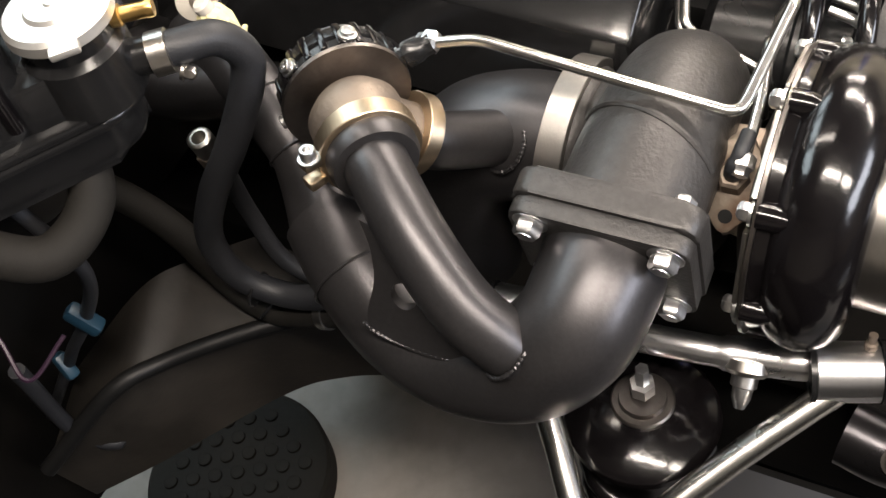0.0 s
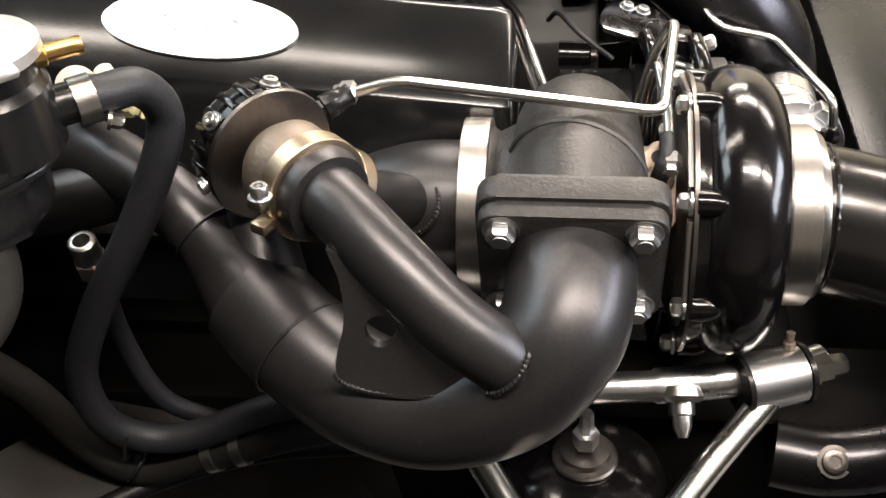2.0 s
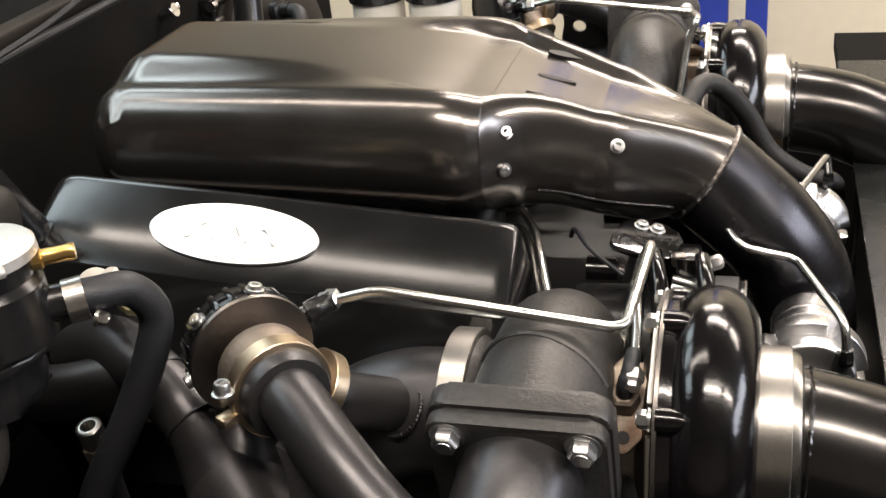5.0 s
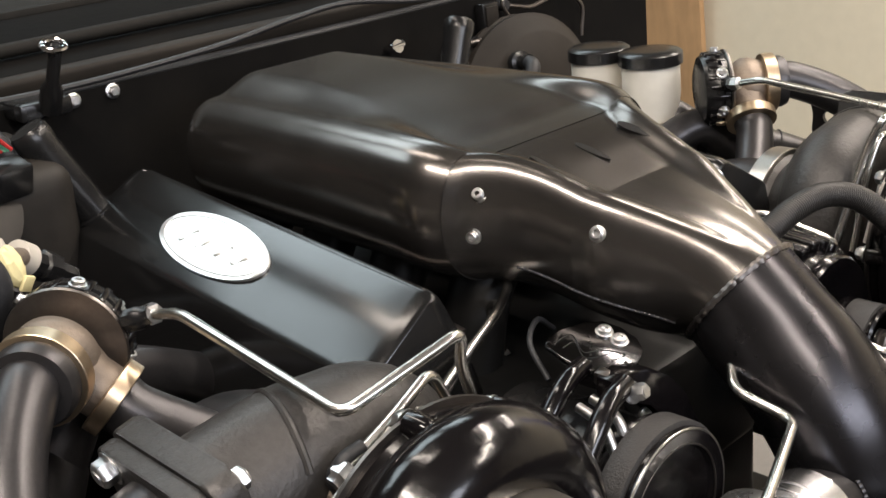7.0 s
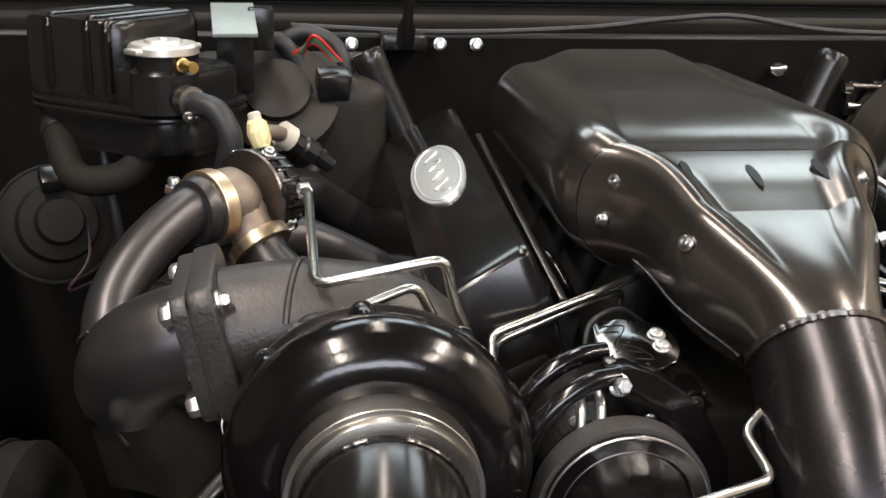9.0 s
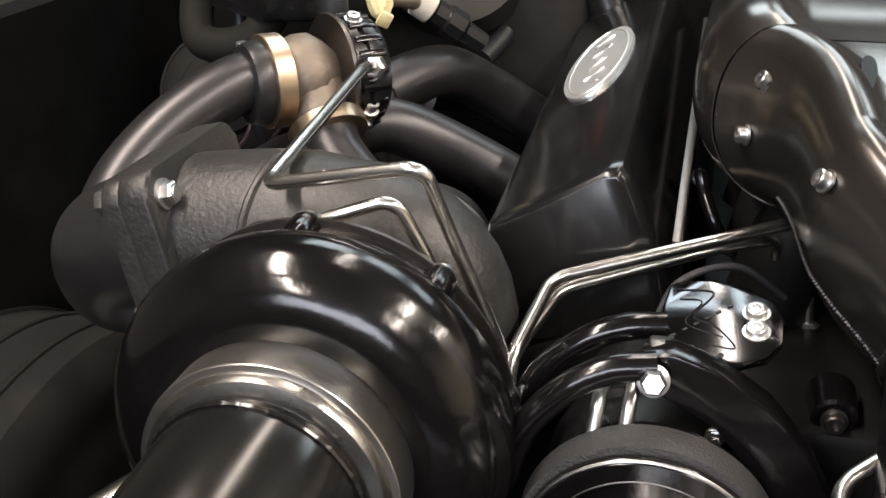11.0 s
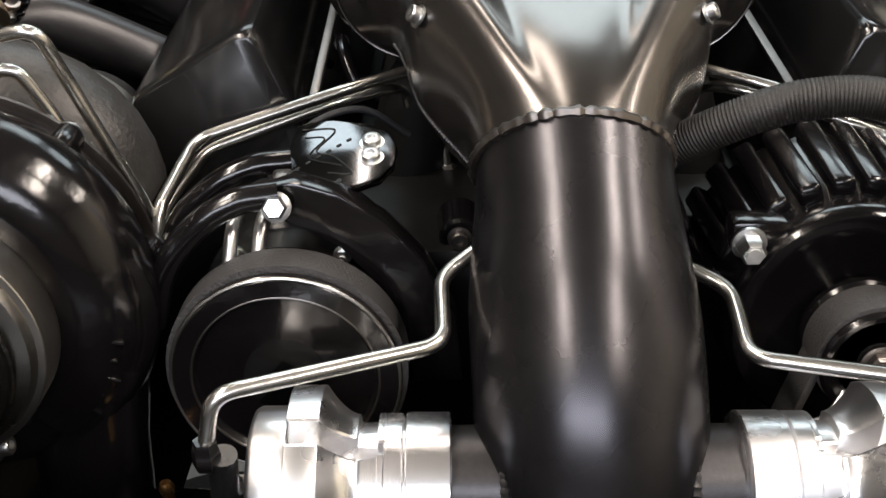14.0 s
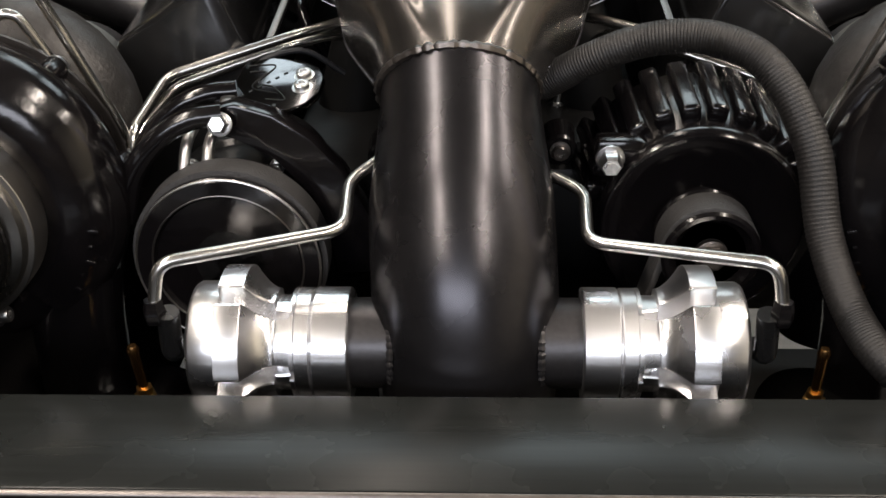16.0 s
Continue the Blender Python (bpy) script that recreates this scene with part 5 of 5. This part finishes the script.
# ---- header tank and hoses, passenger side ----
def header_tank():
    t = thing("header_tank", (-0.58, 0.58, 0.25), "black ribbed metal coolant header tank with a silver cap", "header tank")
    tm = pose(-0.572, 0.622, 0, 0, 0, -37)
    part("shell", prism(round_rect(0.15, 0.135, 0.026), tm @ pose(-0.035, 0.0, 0.279), 0.09, 0.009), PLASTIC, t)
    part("neck_shelf", prism(round_rect(0.1, 0.125, 0.03), tm @ pose(0.055, -0.003, 0.252), 0.045, 0.008), PLASTIC, t)
    part("lower_shell", prism(round_rect(0.205, 0.13, 0.035), tm @ pose(0, 0, 0.21), 0.05, 0.012), PLASTIC, t)
    for dz in (-0.004, 0.004):
        part("seam_bead", prism(round_rect(0.226, 0.15, 0.042), tm @ pose(0, 0, 0.231 + dz), 0.0068, 0.0028), PLASTIC, t, "pinched seam round the tank")
    for x in (-0.062, -0.005, 0.022):
        part("top_rib", swept(bent([tm @ Vector(q) for q in ((x, -0.067, 0.25), (x, -0.066, 0.3225), (x, 0.066, 0.3225), (x, 0.067, 0.25))], 0.012), 0.006, 10), GLOSS, t)
    part("filler_neck", turned((-0.535, 0.54, 0.235), (0, 0, 1), [(0, 0.036), (0.04, 0.035), (0.045, 0.03), (0.06, 0.03), (0.062, 0.034), (0.066, 0.034)], 36), PLASTIC, t)
    cap = part("cap", turned((-0.535, 0.54, 0.294), (0, 0, 1), [(0, 0.034), (0.001, 0.0365), (0.008, 0.036), (0.011, 0.033), (0.0115, 0.02), (0.0145, 0.018), (0.0145, 0.005), (0.016, 0.004)], 48), SATIN, t, "silver pressed radiator cap")
    for s in (-1, 1):
        part("cap_ear", boxy(pose(-0.535 + s * 0.026, 0.54 + s * 0.026, 0.299, 0, 0, 45), (0.013, 0.02, 0.006), 0.002), SATIN, t)
    part("overflow_nipple", turned((-0.521, 0.523, 0.286), (0.5, -0.78, 0), [(0, 0.0075), (0.014, 0.0075), (0.015, 0.0058), (0.03, 0.0055), (0.033, 0.0062), (0.036, 0.0055)], 18), BRASS, t, "small brass overflow nipple")
    part("outlet", turned((-0.53, 0.53, 0.252), (0.55, -0.8, 0.02), [(0, 0.013), (0.04, 0.013)], 20), PLASTIC, t)
    own(t)
    t = thing("coolant_hose", (-0.49, 0.5, 0.1), "black rubber coolant hose looping down from the header tank", "hose", "hoses")
    pts = [(-0.512, 0.505, 0.252), (-0.498, 0.489, 0.2505), (-0.479, 0.475, 0.244), (-0.467, 0.468, 0.219), (-0.472, 0.475, 0.188), (-0.483, 0.505, 0.128), (-0.488, 0.546, 0.061), (-0.49, 0.574, -0.005), (-0.488, 0.57, -0.06), (-0.48, 0.54, -0.087), (-0.475, 0.5, -0.085), (-0.465, 0.44, -0.062), (-0.45, 0.36, -0.05), (-0.43, 0.27, -0.06)]
    part("hose", swept(spline(pts, 8), 0.0125, 20), RUBBER, t)
    part("hose_clip", turned((-0.512, 0.503, 0.2515), (0.6, -0.8, 0.02), [(0, 0.0135), (0, 0.0155), (0.013, 0.0155), (0.013, 0.0135)], 28), STEEL, t, "bright worm drive clip")
    part("clip_screw", hexbolt((-0.508, 0.485, 0.238), (0.2, -0.8, -0.3), 0.005, 0.008), STEEL, t)
    own(t)
    t = thing("lower_hose", (-0.48, 0.55, -0.1), "dusty rubber heater hose along the inner wing", "hose", "hoses")
    pts = [(-0.5, 0.76, 0.09), (-0.49, 0.72, 0.04), (-0.475, 0.67, -0.01), (-0.472, 0.635, -0.05), (-0.475, 0.6, -0.105), (-0.476, 0.56, -0.132), (-0.474, 0.5, -0.112), (-0.468, 0.42, -0.085), (-0.45, 0.33, -0.07)]
    part("hose", swept(spline(pts, 8), 0.0145, 20), OLDRUB, t)
    for p, a in (((-0.4735, 0.497, -0.111), (0.05, -1, 0.35)), ((-0.4715, 0.472, -0.103), (0.05, -1, 0.33))):
        part("hose_clip", turned(p, a, [(0, 0.0145), (0, 0.0165), (0.009, 0.0165), (0.009, 0.0145)], 28), STEEL, t, "bright hose clip")
    for p, a in (((-0.476, 0.562, -0.125), (0.0, -0.6, -0.5)), ((-0.484, 0.555, -0.085), (0, -1, -0.2))):
        part("cable_tie", ring_of(p, a, 0.0165, 0.0016, 30), PLASTIC, t)
    own(t)
    t = thing("thick_hose", (-0.64, 0.57, 0.14), "thick dusty hose looping under the header tank", "hose", "hoses")
    part("hose", swept(spline([(-0.672, 0.66, 0.225), (-0.657, 0.6, 0.188), (-0.632, 0.555, 0.158), (-0.582, 0.55, 0.163), (-0.557, 0.57, 0.195), (-0.552, 0.62, 0.215)], 8), 0.0165, 22), OLDRUB, t)
    for p, a in (((-0.663, 0.62, 0.2), (0.3, -0.8, -0.5)), ((-0.555, 0.59, 0.205), (0.1, 0.7, 0.4))):
        part("hose_clip", turned(p, a, [(0, 0.0165), (0, 0.0185), (0.011, 0.0185), (0.011, 0.0165)], 28), PLATE, t, "dull metal hose clip")
    own(t)
    t = thing("hex_adapter", (-0.462, 0.552, 0.1), "steel threaded adapter with an open end", "fitting")
    part("hex", turned((-0.462, 0.552, 0.077), (-0.2, 0, 1), [(0, 0.013), (0.014, 0.013), (0.016, 0.0105)], 6), BRONZE, t)
    part("thread", turned((-0.465, 0.552, 0.09), (-0.2, 0, 1), [(0, 0.0105), (0.02, 0.0105), (0.021, 0.009), (0.021, 0.0065), (0.004, 0.006)], 24), STEEL, t)
    part("pipe", swept(spline([(-0.46, 0.552, 0.08), (-0.457, 0.55, 0.0), (-0.46, 0.53, -0.06), (-0.455, 0.49, -0.09)]), 0.008, 12), RUBBER, t)
    own(t)
    # wing wiring
    t = thing("wing_wiring", (-0.62, 0.5, -0.08), "dark wiring bundle with blue connectors", "wiring")
    part("cable", swept(spline([(-0.615, 0.6, 0.2), (-0.6, 0.585, 0.09), (-0.6, 0.63, 0.0), (-0.605, 0.68, -0.07), (-0.6, 0.73, -0.14), (-0.62, 0.8, -0.25)]), 0.006, 10), RUBBER, t)
    part("cable", swept(spline([(-0.65, 0.7, -0.05), (-0.64, 0.72, -0.2), (-0.62, 0.7, -0.24), (-0.61, 0.73, -0.2), (-0.63, 0.8, -0.3)]), 0.008, 10), RUBBER, t)
    part("connector", boxy(pose(-0.603, 0.63, 0.0, 50, 10, 20), (0.016, 0.034, 0.014), 0.004), BLUEW, t, "blue plug")
    part("connector", boxy(pose(-0.603, 0.725, -0.13, 60, 10, -10), (0.014, 0.03, 0.014), 0.004), BLUEW, t, "blue plug")
    part("wire", swept(spline([(-0.66, 0.72, 0.1), (-0.65, 0.68, 0.03), (-0.67, 0.64, 0.0), (-0.63, 0.62, 0.02)]), 0.002, 6), PURPLE, t)
    own(t)
    t = thing("wiper_motor", (-0.68, 0.68, 0.1), "dusty black round motor on the inner wing", "motor")
    part("drum", turned((-0.7, 0.74, 0.05), (0.25, -0.75, 0.3), [(0, 0.07), (0.02, 0.072), (0.03, 0.064), (0.034, 0.05), (0.05, 0.046), (0.056, 0.03), (0.07, 0.026), (0.072, 0.015)], 40), OLDRUB, t)
    ax = Vector((0.25, -0.75, 0.3)).normalized()
    part("rim", ring_of(Vector((-0.7, 0.74, 0.05)) + ax * 0.02, ax, 0.072, 0.003, 50), OLDRUB, t)
    part("terminal", boxy(Matrix.Translation(Vector((-0.69, 0.7, 0.12))) @ pose(0, 0, 0, 30, 0, 20), (0.03, 0.03, 0.02), 0.004), PLASTIC, t)
    own(t)


header_tank()


# ---- suspension, inner wing and wheel, passenger side ----
ARCH = [(-0.68, 0.74, -0.22), (-0.605, 0.677, -0.15), (-0.552, 0.639, -0.15), (-0.49, 0.57, -0.15), (-0.458, 0.518, -0.15), (-0.433, 0.45, -0.15), (-0.42, 0.36, -0.15)]
LOWER = [(-0.66, 0.75, -0.33), (-0.6, 0.675, -0.3), (-0.488, 0.592, -0.3), (-0.448, 0.541, -0.3), (-0.425, 0.482, -0.3), (-0.416, 0.414, -0.3), (-0.41, 0.34, -0.3)]


def suspension():
    t = thing("control_arm", (-0.44, 0.1, -0.05), "polished tubular upper control arm on a cross shaft", "control arm")
    part("cross_shaft", swept(spline([(-0.395, 0.0, -0.047), (-0.41, 0.03, -0.047), (-0.424, 0.08, -0.047), (-0.43, 0.12, -0.049), (-0.435, 0.15, -0.048), (-0.445, 0.25, -0.05), (-0.455, 0.32, -0.052)], 6), lambda s: 0.0125 if s < 0.3 or s > 0.6 else 0.0145, 20), ALLOY, t, "bright cross shaft")
    part("stud_boss", turned((-0.432, 0.113, -0.049), (-0.75, -0.05, -0.62), [(0, 0.018), (0.008, 0.019), (0.012, 0.015)], 28), STEEL, t)
    part("stud_nut", turned((-0.441, 0.112, -0.056), (-0.75, -0.05, -0.62), [(0, 0.0105), (0.01, 0.0105), (0.0115, 0.008), (0.02, 0.0075), (0.028, 0.004)], 12), ZINC, t)
    for y0, y1, x in ((0.02, 0.064, -0.42), (0.275, 0.318, -0.452)):
        ax = Vector((0.35 if y0 < 0.1 else 0.12, -1, 0)).normalized()
        c = Vector((x, (y0 + y1) / 2, -0.047))
        part("bush_sleeve", turned(c - ax * 0.024, ax, [(0, 0.02), (0.001, 0.0235), (0.047, 0.0235), (0.048, 0.02)], 36), ALLOY, t, "polished bush sleeve")
        for s in (-1, 1):
            part("bush_washer", turned(c + ax * (0.026 * s - 0.002), ax, [(0, 0.02), (0, 0.025), (0.004, 0.025), (0.004, 0.02)], 32), PLASTIC, t)
        part("end_nut", turned(c + ax * 0.032, ax, [(0, 0.016), (0.003, 0.016), (0.0031, 0.0135), (0.016, 0.0135), (0.017, 0.01), (0.03, 0.009), (0.032, 0.007)], 6), STEEL, t)
        part("arm_tube", swept(spline([c + Vector((-0.01, 0, -0.006)), c * 0.55 + Vector((-0.605, 0.185, -0.14)) * 0.45, (-0.605, 0.185, -0.135)], 6), lambda s: 0.0115, 20), TUBE, t, "brushed arm tube")
    part("grease_nipple", turned((-0.408, 0.03, -0.024), (0.2, 0, 1), [(0, 0.005), (0.005, 0.005), (0.006, 0.003), (0.014, 0.0035)], 8), BRONZE, t)
    part("ball_joint", turned((-0.61, 0.185, -0.16), (0, 0, 1), [(0, 0.024), (0.03, 0.028), (0.034, 0.022), (0.045, 0.016)], 30), STEEL, t)
    own(t)
    t = thing("shock_absorber", (-0.475, 0.185, -0.15), "gloss black shock absorber top with stud and washers", "shock absorber")
    part("tower", turned((-0.478, 0.186, -0.32), (0.02, 0, 1), [(0, 0.05), (0.15, 0.05), (0.192, 0.052), (0.196, 0.06), (0.202, 0.065), (0.21, 0.065), (0.215, 0.06), (0.219, 0.046), (0.226, 0.034)], 52), GLOSS, t)
    coil = [Vector((-0.478 + 0.047 * math.cos(k * 0.35), 0.186 + 0.047 * math.sin(k * 0.35), -0.165 - 0.0022 * k)) for k in range(100)]
    part("coil_spring", swept(coil, 0.009, 12), GLOSS, t, "gloss black coil spring")
    part("washer_cup", turned((-0.472, 0.186, -0.094), (0.02, 0, 1), [(0, 0.023), (0.001, 0.026), (0.004, 0.0265), (0.0055, 0.025), (0.006, 0.02), (0.008, 0.019), (0.011, 0.019), (0.012, 0.012)], 40), PLATE, t, "dull dished steel washer")
    part("stud_nut", turned((-0.4715, 0.186, -0.076), (0.02, 0, 1), [(0, 0.0105), (0.013, 0.0105), (0.014, 0.006), (0.034, 0.0055)], 6), ZINC, t)
    own(t)
    t = thing("inner_wing", (-0.5, 0.4, -0.2), "black inner wing with an arched wheel opening lip", "inner wing", kind="structure")
    arch = spline(ARCH, 8)
    part("arch_lip", swept(arch, 0.009, 10), BAY, t)
    bm = bmesh.new()
    low = [bm.verts.new(q) for q in spline(LOWER, 8)]
    top = [bm.verts.new(p) for p in arch]
    back = [bm.verts.new((p.x + 0.1, p.y + 0.02, p.z + 0.03)) for p in arch]
    for A, B in ((back, top), (top, low)):
        for i in range(len(A) - 1):
            bm.faces.new((A[i], A[i + 1], B[i + 1], B[i]))
    part("panel", bm, DUSTY, t)
    own(t)
    t = thing("chassis_rail", (-0.4, 0.2, -0.2), "black chassis rail beside the engine", "chassis rail", kind="structure")
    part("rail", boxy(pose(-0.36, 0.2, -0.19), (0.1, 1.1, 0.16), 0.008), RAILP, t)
    part("front_cover", swept(spline([(-0.425, 0.03, -0.128), (-0.432, -0.01, -0.128), (-0.428, -0.06, -0.122), (-0.41, -0.14, -0.11), (-0.4, -0.2, -0.105)]), 0.028, 24), INLET, t)
    own(t)
    plain("rail_bolt", capbolt((-0.45, -0.012, -0.107), (-0.65, 0, 0.76), 0.01, 0.004), PLATE, "dark bolt in the chassis rail", "bolt")
    t = thing("front_wheel", (-0.735, 0.31, -0.4), "black front tyre beside the engine bay", "wheel")
    prof = [(-0.1, 0.2), (-0.105, 0.26), (-0.098, 0.31), (-0.082, 0.328), (0.082, 0.328), (0.098, 0.31), (0.105, 0.26), (0.1, 0.2)]
    part("tyre", turned((-0.76, 0.33, -0.405), (1, 0, 0), prof, 72), TYRE, t)
    for q in (-0.05, 0.0, 0.05):
        part("tread_groove", ring_of((-0.76 + q, 0.33, -0.405), (1, 0, 0), 0.3275, 0.004, 90), OLDRUB, t)
    own(t)


suspension()
t = thing("lift_pad", (-0.44, 0.88, FLOOR_Z), "round black rubber lift pad with moulded dimples", "lift pad")
part("pad", turned((-0.44, 0.88, FLOOR_Z), (0, 0, 1), [(0, 0.15), (0.045, 0.15), (0.05, 0.145), (0.05, 0.13)], 56), OLDRUB, t)
for i in range(-3, 4):
    for j in range(-3, 4):
        x, y = 0.036 * (i + 0.5 * (j % 2)), 0.032 * j
        if x * x + y * y < 0.0135:
            part("dimple", turned((-0.44 + x, 0.88 + y, FLOOR_Z + 0.048), (0, 0, 1), [(0, 0.012), (0.006, 0.011), (0.007, 0.008)], 16), OLDRUB, t)
own(t)
slab("wing_panel_near", (-0.86, -0.6, FLOOR_Z + 0.15), (-0.82, 0.9, 0.02), BAY, "black near inner wing panel", "inner wing")
slab("wing_top_far", (0.72, -0.85, -0.1), (1.1, -0.08, -0.07), RAILP, "matt black far wing of the car", "car wing")
slab("wing_panel_rear", (-0.86, 0.42, 0.02), (-0.82, 0.95, 0.18), BAY, "black inner wing panel beside the firewall", "inner wing")
slab("wing_panel_far", (0.72, -0.6, -0.5), (0.76, 0.9, -0.1), BAY, "black far inner wing panel", "inner wing")
